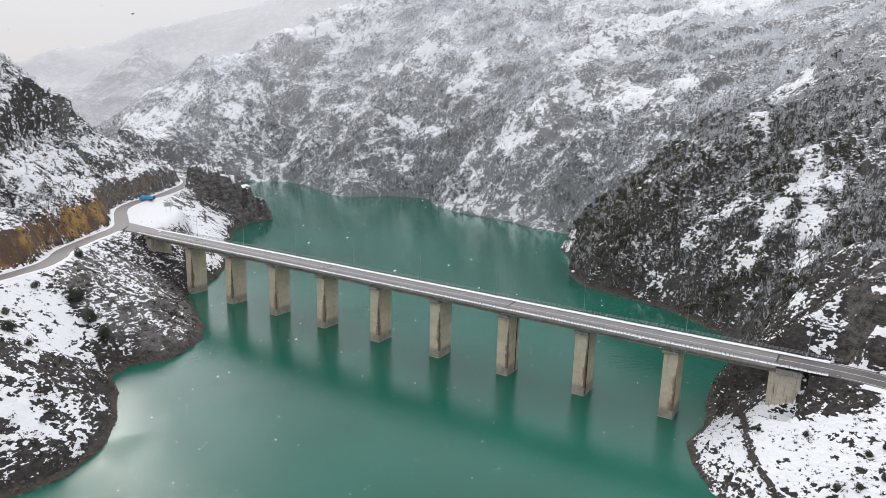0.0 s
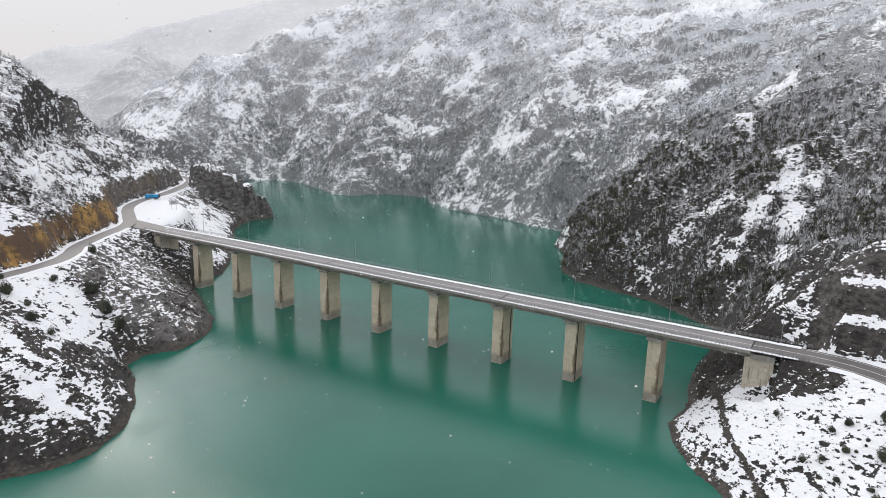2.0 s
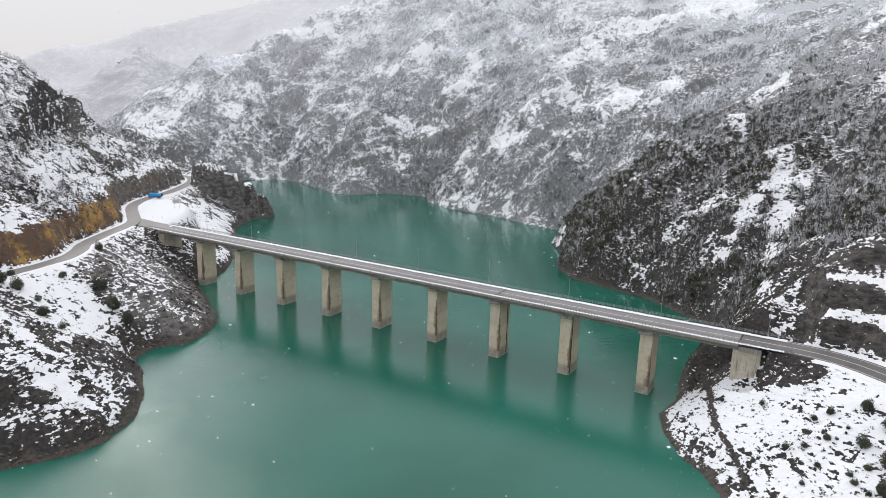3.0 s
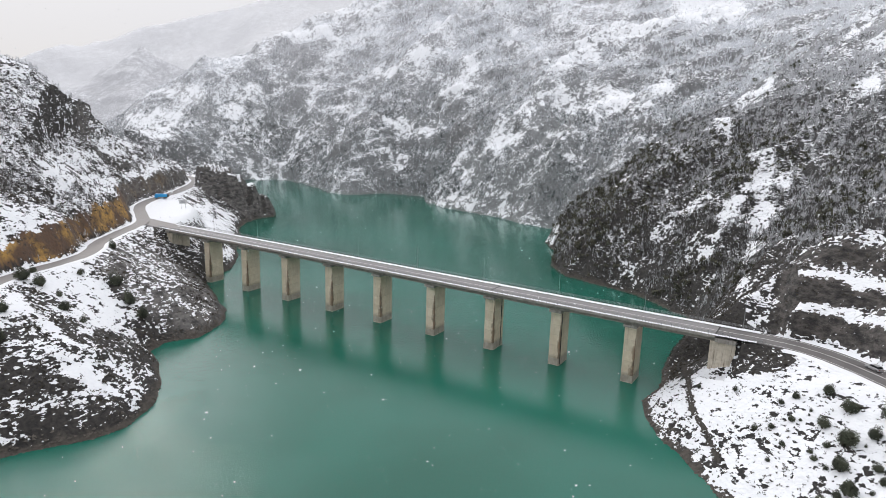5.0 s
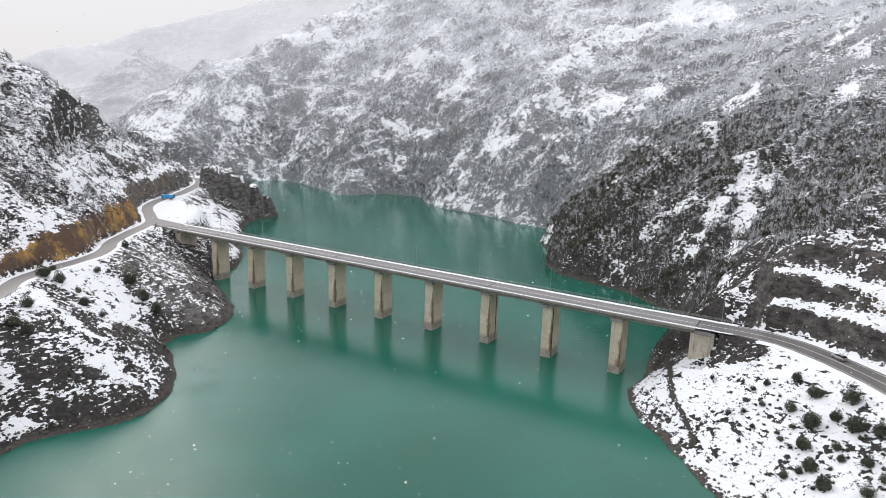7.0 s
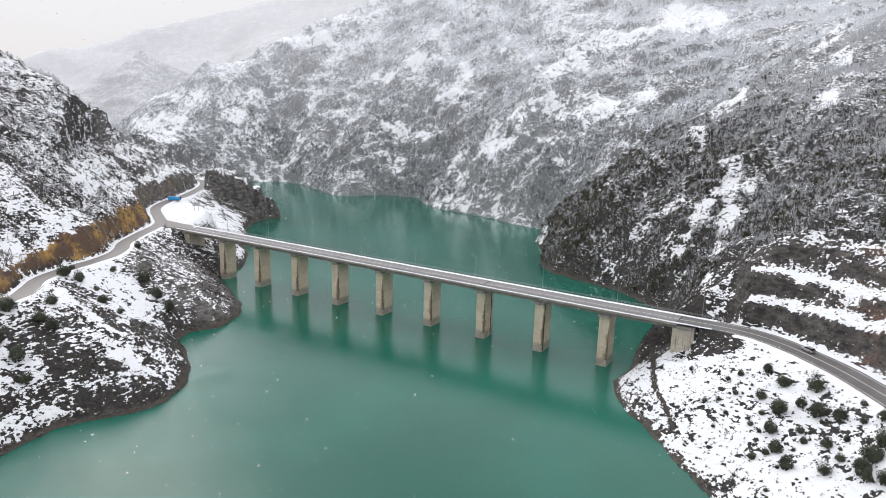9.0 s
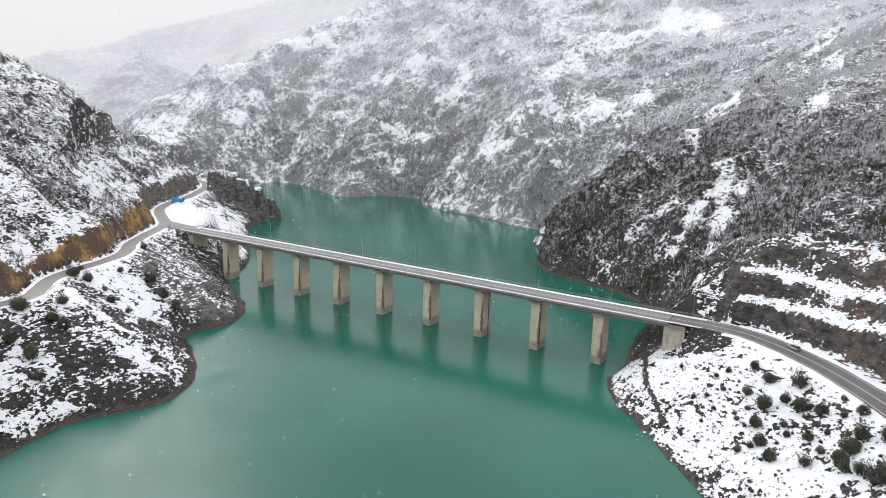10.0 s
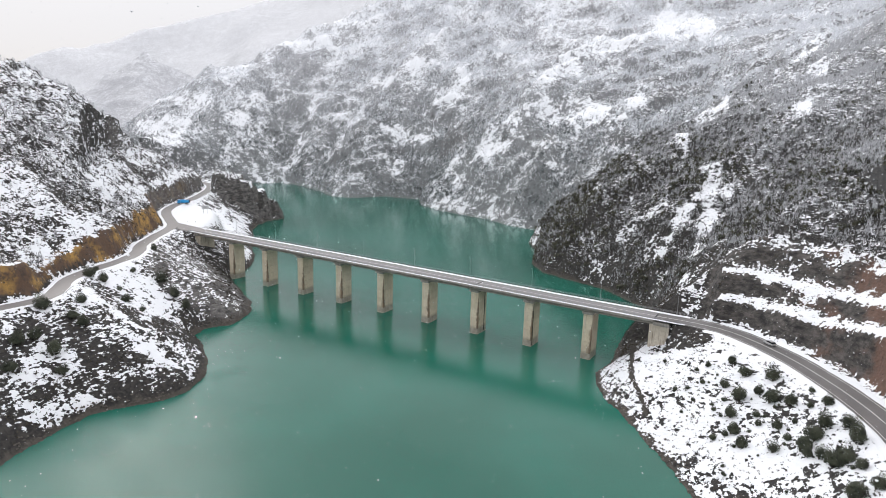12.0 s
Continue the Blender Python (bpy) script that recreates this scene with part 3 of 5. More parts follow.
def land(x, y):
    """Height of the ground, and what covers it: rock, cut soil, stepped cut, scrub."""
    wx, wy = x + 5 * fbm(x, y, 23, 3), y + 5 * fbm(x + 300, y - 170, 23, 3)
    fade = smooth(np.hypot(x - 20, y + 10), 0, 60)
    sx, sy = x + (wx - x) * (0.35 + 0.25 * fade), y + (wy - y) * (0.35 + 0.25 * fade)
    lake = inside_lake(sx, sy)
    d_left, d_far, d_right = (to_line(sx, sy, s)[0] for s in (LEFT_SHORE, FAR_SHORE, RIGHT_SHORE))
    shore = np.minimum(np.minimum(d_left, d_far), d_right)
    weights, heights = [], []
    for d, crest, power in ((d_left, LEFT_CREST, 1.0), (d_far, FAR_CREST, 0.84), (d_right, RIGHT_CREST, 0.68)):
        height = np.zeros(x.shape)
        for a, b in zip(crest[:-1], crest[1:]):
            c, _, top = to_line(wx, wy, (a, b))
            height = np.maximum(height, top * (shore / (shore + c + 0.01)) ** power)
        heights.append(height)
        weights.append((d + 4.0) ** -5)
    heights[1] = np.minimum(heights[1], np.interp(x, [-1100, -980, -834, -700, -663, -618, -559, -500, -400], [0, 20, 62, 114, 142, 182, 222, 260, 420]))
    weights[0] = weights[0] * (smooth(y, 300, 190) + 1e-6)
    total = sum(weights)
    z = sum(w * h for w, h in zip(weights, heights)) / total
    far, right = weights[1] / total, weights[2] / total
    # spurs and gullies, ribs running down the slopes, tilted ledges
    rise = smooth(z, 2, 40)
    ribs = crags(0.74 * x - 0.67 * y + 6 * fbm(x, y, 40, 2), (0.67 * x + 0.74 * y) * 0.28, 30, 4) * right + crags(x + 0.15 * y + 9 * fbm(x, y, 60, 2), (y - 0.3 * x) * 0.3, 46, 4) * far
    z = z + rise * (16 * fbm(x, y, 120, 3) * (0.25 + far) + 10 * far * (crags(x, y, 90, 4) - 0.45) * 2 + (1.5 + 5.0 * far + 3.5 * right) * (crags(x, y, 34, 4) - 0.45) * 2)
    z = z + rise * (ribs - 0.42 * (far + right)) * (7 * far + 4 * right)
    for high, tilt, seed, much in ((19.0, 0.30, 0, 0.75), (8.5, -0.22, 400, 0.5)):
        ledge = (z - tilt * x - 0.1 * y) / high + 1.5 * fbm(x + seed, y, 75, 4)
        stepped = (np.floor(ledge) + smooth(ledge - np.floor(ledge), 0.35, 0.72) - ledge) * high
        z = z + stepped * rise * much * (0.15 + 0.55 * far + 0.12 * right) * smooth(fbm(x + 90 + seed, y + seed, 70, 3), 0.02, 0.3)
    # the valley that runs on behind the hill, left of the far mountain
    beyond = (y - 285) * 0.587 - (x + 745) * 0.81
    valley = 20 + np.maximum(0, y - 255) - 0.9 * np.maximum(0, beyond - 20) + 12 * fbm(x, y, 60, 3)
    z = np.where(x < -540, np.minimum(z, valley + 300 * smooth(x, -600, -540)), z)
    # how far frost and painted haze pale the ground, most on far slopes
    rime_haze = far * (0.76 + 0.15 * smooth(x, -380, -750)) + 0.22 * right * smooth(z + 0.35 * x, 35, 140)
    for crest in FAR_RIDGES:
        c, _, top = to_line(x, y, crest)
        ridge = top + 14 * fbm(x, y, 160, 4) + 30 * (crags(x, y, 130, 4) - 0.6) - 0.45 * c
        # distant ridges take nearly all of the painted haze
        rime_haze = np.where(ridge > z, 0.96 if crest is FAR_RIDGES[0] else 1.0, rime_haze)
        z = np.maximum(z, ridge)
    rime_haze = np.where(rime_haze > 0.9, rime_haze, np.clip(rime_haze + smooth(np.hypot(x + 50, y), 700, 1500), 0, 0.96))
    # dark crag under the left hill's crest
    c, _, _ = to_line(x, y, LEFT_CREST[:9])
    crag = smooth(c + 12 * fbm(x, y, 20, 3), 25, 14) * (1 - far - right) * smooth(fbm(x - 50, y + 20, 50, 2), -0.45, 0.05)
    z = z + crag * (5.0 * (crags(x, y, 22, 4) - 0.5) - 1.5 * smooth(c, 10, 3))
    shelf = (z + 0.12 * x) / 9.5 + 0.9 * fbm(x, y, 45, 4)
    z = z + 0.7 * np.maximum(crag, 0.35 * (1 - far - right) * smooth(y, -60, 20)) * rise * (np.floor(shelf) + smooth(shelf - np.floor(shelf), 0.45, 0.75) - shelf) * 9.5
    spit = smooth(np.hypot((x + 500) / 24, (y - 314) / 11) + 0.3 * fbm(x, y, 9, 2), 1.1, 0.7)
    z = z * (1 - spit) + 1.3 * spit
    # rock knob beyond the bridge
    rough = fbm(x, y, 9, 4)
    knob, cap = np.full(x.shape, -99.0), np.zeros(x.shape)
    for bx, by, half, top in KNOB:
        d = np.maximum(np.hypot(x - bx, y - by), 0.93 * (np.abs(x - bx) + np.abs(y - by)) * 0.85) + 3.4 * rough
        block = top + 1.2 * fbm(x + top, y, 6, 3) - 0.12 * np.maximum(0, half - d) - np.maximum(0, d - half) * 2.1
        cap = np.where(block > knob, smooth(d, half + 0.5, half - 2.0), cap)
        knob = np.maximum(knob, block)
    knob = np.minimum(knob, (shore + 6.0 * fbm(x + 40, y, 11, 4)) * 3.0 + 0.5)
    tier = knob / 9.0 + 0.8 * rough
    knob = knob + 0.55 * (1 - cap) * (np.floor(tier) + smooth(tier - np.floor(tier), 0.25, 0.6) - tier) * 9.0
    cliff = np.maximum(smooth(knob - z, -1, 1.5), 0.3 * crag)
    z = np.maximum(z, knob)
    cliff = cliff * (1 - cap * (knob >= z))
    # the roads: ground falls to the lake below them and is cut above them
    cut = np.zeros(x.shape)
    terrace = np.zeros(x.shape)
    r, side, rz = to_road(x, y, LEFT_LINE)
    e = np.maximum(0, r - ROAD_HALF_LEFT - 1.6)
    below = rz * (shore / (shore + e + 0.01)) ** 0.72
    below = below + smooth(e, 2, 20) * (3.2 * (crags(x, y, 21, 4) - 0.5) * smooth(shore, 0, 14) * smooth(e, 4, 30))
    near = smooth(r, 150, 110)
    lakeside = (side < 0) & (d_left < d_far) & (knob < below + 1)
    z = np.where(lakeside, below * near + z * (1 - near), z)
    bluff = 3.4 * fbm(x, y, 9, 3) + 0.8
    gate = 0.30 + 0.25 * fbm(x + 31, y + 12, 20, 3)
    for gx, gy, half, high in ((-251, -25, 16, 1.0), (-210, -78, 15, 1.0), (-174, -136, 15, 1.0), (-335, 52, 40, 0.6)):
        gate = np.maximum(gate, high * smooth(np.hypot(x - gx, y - gy) / half + 0.25 * fbm(x, y, 8, 3), 1.15, 0.6))
    face = (2.0 + 11.0 * gate + 2.0 * fbm(x, y, 12, 2)) * smooth(e + 0.8 * fbm(x, y, 5, 2), 0.6, 4.2) * smooth(e, 55, 14)
    z = np.where((side >= 0) & (e < 55) & (d_left < d_far) & (y < 120), np.maximum(z, rz + face), z)
    above = rz + np.interp(e + 0.8 * fbm(x, y, 6, 2), [0, 0.8, 4.6, 7.0, 14, 40], [0, 0.3, 9.5, 12.0, 15.5, 38]) + bluff * smooth(e, 0.5, 3)
    hit = (side >= 0) & (z > above) & (e < 40)
    cut = np.where((side >= 0) & (e < 9) & (z > rz + 2), smooth(e, 9, 5) * smooth(e, 0.2, 1.2) * np.clip(0.45 + 0.65 * gate, 0, 1) * (1 - 0.55 * smooth(y, 5, 30)), 0)
    cliff = np.where((side >= 0) & (e < 12) & (e > 0.6) & (y > 5) & (y < 120) & (d_left < d_far) & (z > rz + 1.5), np.maximum(cliff, 0.45 * smooth(e, 10, 6)), cliff)
    z = np.where(hit, above, z)
    z = np.maximum(z, np.where(d_left < d_far, rz - 0.16 - np.maximum(0, r - ROAD_HALF_LEFT - 1.5) * 1.5, -99))
    z = np.where(r < ROAD_HALF_LEFT + 1.5, rz - 0.16, z)
    # snowed lay-by at the bend
    pad = np.hypot(-(x + 286) * 0.79 + (y - 33) * 0.61, ((x + 286) * 0.61 + (y - 33) * 0.79) * 2.6)
    flat = smooth(pad, 54, 30)
    z = z * (1 - flat) + 24.1 * flat
    z = np.where((r < ROAD_HALF_LEFT + 1.5) & (y > -60), rz - 0.16, z)
    r0 = r
    # right bank
    r, side, rz = to_road(x, y, RIGHT_LINE[5:])
    e = np.maximum(0, r - ROAD_HALF_RIGHT - 1.5)
    below = rz * (shore / (shore + e + 0.01)) ** 0.9
    below = below + smooth(e, 2, 14) * smooth(shore, 0, 10) * 1.6 * fbm(x, y, 26, 4)
    lakeside = ((side < 0) | ((x < 42) & (y < 14))) & (d_right < d_left)
    z = np.where(lakeside & (x < 130), below, z)
    nose = below + 1.4 * np.maximum(0, y - 13) + 2.5 * np.maximum(0, x - 41) + 4 * fbm(x, y, 9, 3)
    z = np.where((~lakeside) & (d_right < d_left) & (x < 60) & (y < 60), np.minimum(z, nose), z)
    stretch = e + 3.2 * fbm(x, y, 17, 5)
    above = 14 * smooth(x + 0.35 * (y - 10), 46, 35) + rz + benches(stretch, y) + (1.4 * fbm(x, y, 5, 3) + 2.8 * (crags(x, y, 6, 3) - 0.5)) * smooth(e, 3, 6) * (1 - 0.8 * np.maximum(smooth(stretch, 6, 7.5) * smooth(stretch, 12, 10.5), smooth(stretch, 16.2, 17.6) * smooth(stretch, 22, 20.5)))
    hit = (~lakeside) & (z > above) & (d_right < d_left) & (e < 60) & (y < 70)
    terrace = np.where((~lakeside) & (d_right < d_left) & (e < 33) & (e > 1.8) & (y < 60), smooth(e, 33, 30) * smooth(x, 36, 42), 0)
    bench = terrace * np.maximum(smooth(stretch, 6.6, 7.6) * smooth(stretch, 11.0, 9.6), smooth(stretch, 16.8, 17.9) * smooth(stretch, 21.0, 19.6))
    wooded = np.where((~lakeside) & (e > 29), smooth(e, 29, 36), 0)
    z = np.where(hit, above, z)
    r, side, rz = to_road(x, y, RIGHT_LINE)
    z = np.where((r < ROAD_HALF_RIGHT + 1.5) & (x > 38), rz - 0.16, z)
    z = np.where((np.abs(y) < 7) & (x > 24) & (x < 36), np.minimum(z, 21.5), z)
    z = np.where((np.abs(y) < 8) & (x > -264) & (x < -237), 23.2, z)
    z = np.where((x > 31) & (x < 60), np.maximum(z, rz - 0.4 - 1.25 * np.maximum(0, r - 6.0)), z)
    z = np.where((x > 18) & (x < 33) & (y < -4.8) & (y > -24), np.minimum(z, 10.5 + 0.5 * np.maximum(0, -12 - y) + 2.2 * np.maximum(0, x - 31) + 0.8 * fbm(x, y, 5, 3)), z)
    # under the bridge's far end
    z = np.where((np.abs(y) < 6.8) & (x > -236) & (x < -150), np.minimum(z, np.interp(x, [-236, -233, -214, -205], [20.5, 17, 13, -3]) + 1.5 * fbm(x, y, 5, 3)), z)
    bluffs = smooth(np.hypot((x + 182) / 42, (y + 40) / 32), 1.15, 0.75) * (side != 9)
    z = z + bluffs * rise * 4.0 * (crags(x, y, 15, 4) - 0.5) * smooth(shore, 0, 6) * smooth(r0, 5.5, 14)
    cliff = np.maximum(cliff, 0.75 * bluffs)
    small = 0.55 * fbm(x, y, 6.5, 4) * smooth(shore, 0, 3) * smooth(np.minimum(to_road(x, y, LEFT_LINE)[0] - ROAD_HALF_LEFT, r - ROAD_HALF_RIGHT), 1.5, 5) * (1 - flat)
    z = z + small
    z = np.where(lake, np.maximum(-14, -0.9 * shore), np.maximum(z, np.minimum(0.4, shore)))
    left = 1 - far - right
    scrub = (0.72 - 0.2 * smooth(z, 120, 260) - 0.08 * smooth(x, -400, -560)) * far + right * (0.2 + np.maximum(0.68 * smooth(y, 40, 90), 0.8 * wooded)) + left * (0.34 + (0.5 + 0.28 * smooth(shore, 45, 12)) * (z < 24) * smooth(r0, 6, 16)) * (1 - flat)
    along_slope = 0.8 * x + 0.6 * y
    bands = fbm(0.42 * along_slope + 60 * fbm(x, y, 90, 2) * 0.15, 1.7 * z - 0.35 * x, 15, 4) + 0.6 * fbm(x + 700, y, 42, 3)
    scrub = scrub + (0.62 * far * smooth(z, 300, 90) + 0.34 * right * smooth(y, 40, 90)) * bands
    scrub = cover_of(x, y, scrub, FIELDS)
    scrub = np.where(shore > 1.0, cover_of(x, y, scrub, BANK_FIELDS), scrub)
    # bare earth by the abutments and where the left bank is too steep for snow
    for bx, by, size in ((16, 14, 13), (20, 3, 9), (40, -11, 8), (-213, -6, 13), (-196, -14, 10), (47, 15, 10)):
        scrub = np.maximum(scrub, 1.7 * smooth(np.hypot(x - bx, y - by) / size + 0.5 * fbm(x, y, 7, 3), 1.1, 0.8))
    scrub = np.maximum(scrub, 0.30 * terrace) * (1 - bench) - 0.75 * bench
    scrub = scrub - 1.2 * flat - 1.1 * cap * (knob > 6) * (cliff > 0.4)
    scrub = np.where(rime_haze > 0.95, np.where(rime_haze > 0.985, 1.0, 0.95), scrub)
    rime_haze = np.where(rime_haze < 0.9, rime_haze * (1 - 0.42 * smooth(scrub, 0.92, 1.2) * smooth(z, 220, 110)), rime_haze)
    rime_haze = rime_haze * (1 - np.clip(1.2 * terrace, 0, 1)) * np.where((right > 0.5) & (y < 45), 0.3, 1.0)
    return z, cliff, cut, terrace, scrub, rime_haze


def steps(knots):
    out = []
    for (a, s), (b, _) in zip(knots[:-1], knots[1:]):
        out += list(np.linspace(a, b, max(2, int(round((b - a) / s))), endpoint=False))
    return np.array(out + [knots[-1][0]])


LIE = {}


def build_ground():
    gx = steps([(-2800, 45), (-1000, 14), (-640, 4.5), (-420, 1.7), (-300, 1.5), (-95, 3.0), (0, 1.4), (125, 4.0), (330, 30), (800, 120), (2600, 200)])
    gy = steps([(-1800, 120), (-420, 12), (-210, 1.5), (60, 1.6), (170, 2.6), (420, 4.2), (700, 20), (1100, 60), (2600, 200)])
    x, y = np.meshgrid(gx, gy)
    z, *covers = land(x, y)
    LIE.update(gx=gx, gy=gy, z=z, covers=covers)
    nx, ny = len(gx), len(gy)
    i = (np.arange(ny - 1)[:, None] * nx + np.arange(nx - 1)[None, :]).ravel()
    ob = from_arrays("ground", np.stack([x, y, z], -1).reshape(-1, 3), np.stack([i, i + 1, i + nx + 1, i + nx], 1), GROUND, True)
    for name, values in zip(("cliff", "cut", "terrace", "scrub", "rime_haze"), covers):
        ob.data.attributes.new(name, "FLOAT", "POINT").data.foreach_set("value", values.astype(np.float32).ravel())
    return tagged(ob, "steep rocky mountainsides patched with fresh snow round the lake", "ground", kind="structure")


ground = build_ground()


def lie_of(x, y):
    """Height and covers of the built ground at these places, as land() names them."""
    x, y = np.asarray(x, dtype=float), np.asarray(y, dtype=float)
    gx, gy = LIE["gx"], LIE["gy"]
    i, j = np.clip(np.searchsorted(gx, x) - 1, 0, len(gx) - 2), np.clip(np.searchsorted(gy, y) - 1, 0, len(gy) - 2)
    u, v = np.clip((x - gx[i]) / (gx[i + 1] - gx[i]), 0, 1), np.clip((y - gy[j]) / (gy[j + 1] - gy[j]), 0, 1)
    return [(g[j, i] * (1 - u) + g[j, i + 1] * u) * (1 - v) + (g[j + 1, i] * (1 - u) + g[j + 1, i + 1] * u) * v for g in (LIE["z"], *LIE["covers"])]


bm = bmesh.new()
bmesh.ops.create_grid(bm, x_segments=1, y_segments=1, size=2600)
lake = part("water", bm, WATER)
tagged(lake, "calm green reservoir water with faint ripples", "water", kind="structure")

# ---------------------------------------------------------------- roads
def deck_z(x):
    return 22.45 - 0.004 * x if x < 0 else 22.45


def ribbon(name, line, left, right, lift, thick, material, wobble=0.0, parent=None):
    """A strip along a line, from left to right of it in metres, lifted over it."""
    p = np.array(line)
    t = np.gradient(p[:, :2], axis=0)
    t /= np.linalg.norm(t, axis=1)[:, None]
    n = np.stack([-t[:, 1], t[:, 0]], 1)
    s = np.arange(len(p)) * 2.0
    wob = wobble * fbm(s + left * 31, s * 0 + right * 17, 7.0, 3) if wobble else np.zeros(len(p))
    rings = []
    for off, dz in ((left + wob, -thick), (left + wob * 0.8, 0), (right + wob * 0.5, 0), (right + wob * 0.6, -thick)):
        off = np.broadcast_to(off, (len(p),))
        rings.append(np.column_stack([p[:, :2] + n * off[:, None], p[:, 2] + lift + dz]))
    v = np.stack(rings, 1).reshape(-1, 3)
    i = (np.arange(len(p) - 1)[:, None] * 4 + np.arange(3)[None, :]).ravel()
    ob = from_arrays(name, v, np.stack([i, i + 1, i + 5, i + 4], 1)[:, ::-1], material)
    ob.parent = parent
    return ob


def build_road(name, line, half, label, edge_lines, surface):
    road = tagged(ribbon(name, line, half, -half, 0.0, 0.3, surface), label, "road", kind="structure")
    if edge_lines:
        ribbon("centre_line", line, 0.12, -0.12, 0.012, 0.01, PAINT, parent=road)
    for k in (edge_lines or ()):
        ribbon("edge_line", line, k + 0.1, k - 0.1, 0.012, 0.01, PAINT, parent=road)
    return road


build_road("road", RIGHT_LINE, ROAD_HALF_RIGHT, "wet grey asphalt road with white lines between snowy verges", (4.3, -4.3), ASPHALT)
build_road("road", LEFT_LINE, ROAD_HALF_LEFT, "narrow wet asphalt road winding along the cut hillside", None, SALTED_ASPHALT)

# ---------------------------------------------------------------- bridge
SPAN, PIERS, DECK_HALF = 26.0, 9, 6.0
X_LEFT, X_RIGHT = -SPAN * PIERS, SPAN


def along(x0, x1, profile, material, name, parent, label="", step=6.5):
    """A beam with that outline (y, z over the deck's line) from x0 to x1, following the deck."""
    xs = np.linspace(x0, x1, max(2, int(abs(x1 - x0) / step) + 1))
    k = len(profile)
    v = np.array([(x, y, deck_z(x) + z) for x in xs for y, z in profile])
    f = []
    for a in range(len(xs) - 1):
        for b in range(k):
            c = (b + 1) % k
            f.append((a * k + b, a * k + c, (a + 1) * k + c, (a + 1) * k + b))
    bm = bmesh.new()
    vs = [bm.verts.new(p) for p in v]
    for q in f:
        bm.faces.new([vs[i] for i in q])
    bm.faces.new([vs[i] for i in range(k)][::-1])
    bm.faces.new([vs[len(v) - k + i] for i in range(k)])
    bmesh.ops.recalc_face_normals(bm, faces=bm.faces[:])
    return part(name, bm, material, parent, label)


def build_bridge():
    bridge = new("bridge")
    tagged(bridge, "long concrete girder bridge on nine tan rectangular piers", "bridge")
    # slab with its kerbs, walkways and edge beams
    along(X_LEFT, X_RIGHT, [(-DECK_HALF, -0.05), (-DECK_HALF, -0.55), (-DECK_HALF + 0.5, -0.62), (DECK_HALF - 0.5, -0.62), (DECK_HALF, -0.55), (DECK_HALF, -0.05)], DECK_CONCRETE, "deck_slab", bridge)
    along(X_LEFT, X_RIGHT, [(-4.15, 0.03), (-4.15, -0.045), (4.15, -0.045), (4.15, 0.03)], DECK_ASPHALT, "carriageway", bridge, "wet grey asphalt carriageway")
    along(X_LEFT, X_RIGHT, [(-0.10, 0.042), (-0.10, 0.035), (0.10, 0.035), (0.10, 0.042)], PAINT, "centre_line", bridge)
    for s in (-1, 1):
        a, b = s * 4.2, s * (DECK_HALF + 0.1)
        along(X_LEFT, X_RIGHT, [(a, 0.22), (a, -0.045), (b, -0.045), (b, 0.22)], DECK_CONCRETE, "walkway", bridge)
        along(X_LEFT, X_RIGHT, [(b, 0.24), (b, -0.5), (b + s * 0.22, -0.5), (b + s * 0.22, 0.24)], DECK_CONCRETE, "edge_beam", bridge)
    # girders
    shape = [(-0.45, -0.64), (-0.45, -0.78), (-0.12, -0.95), (-0.12, -1.5), (-0.32, -1.62), (-0.32, -1.84), (0.32, -1.84), (0.32, -1.62), (0.12, -1.5), (0.12, -0.95), (0.45, -0.78), (0.45, -0.64)]
    for k in range(PIERS + 1):
        x1 = SPAN * (1 - k) - 0.06
        for y in (-4.9, -2.95, -1.0, 1.0, 2.95, 4.9):
            along(x1 - SPAN + 0.12, x1, [(y + a, b) for a, b in shape], SHADED_CONCRETE, "girder", bridge, step=30)
    # piers
    for k in range(PIERS):
        x = -SPAN * k
        top = deck_z(x) - 1.9
        pier = new("pier")
        pier.parent = bridge
        pier.location = (x, 0, 0)
        tagged(pier, "tall tan rectangular pier with rusty streaks and a damp foot")
        part("shaft", bevelled_box(-1.95, 1.95, -3.9, 3.9, 2.55, top - 1.1, 0.09), PIER_CONCRETE, pier)
        part("foot", bevelled_box(-1.98, 1.98, -3.93, 3.93, -9, 2.55, 0.09), TIDE_CONCRETE, pier, "damp grey stained pier foot")
        part("waterline", bevelled_box(-2.03, 2.03, -3.98, 3.98, -0.4, 0.16, 0.04), ABUTMENT_CONCRETE, pier, "pale scum line at the water")
        if k in (1, 2):
            bm = bmesh.new()
            rod(bm, (2.08, -3.2 + 5.0 * (k - 1), 0.4), (2.08, -3.2 + 5.0 * (k - 1), top - 0.3), 0.13, 8)
            part("drainpipe", bm, TYRE, pier, "black drainpipe")
        part("cap", bevelled_box(-2.25, 2.25, -5.3, 5.3, top - 1.1, top - 0.22, 0.07), DECK_CONCRETE, pier)
        for y in (-4.9, -2.95, -1.0, 1.0, 2.95, 4.9):
            for bx in (-0.9, 0.9):
                part("bearing", bevelled_box(bx - 0.3, bx + 0.3, y - 0.3, y + 0.3, top - 0.24, top + 0.07, 0.03), SHADED_CONCRETE, pier)
    return bridge


bridge = build_bridge()


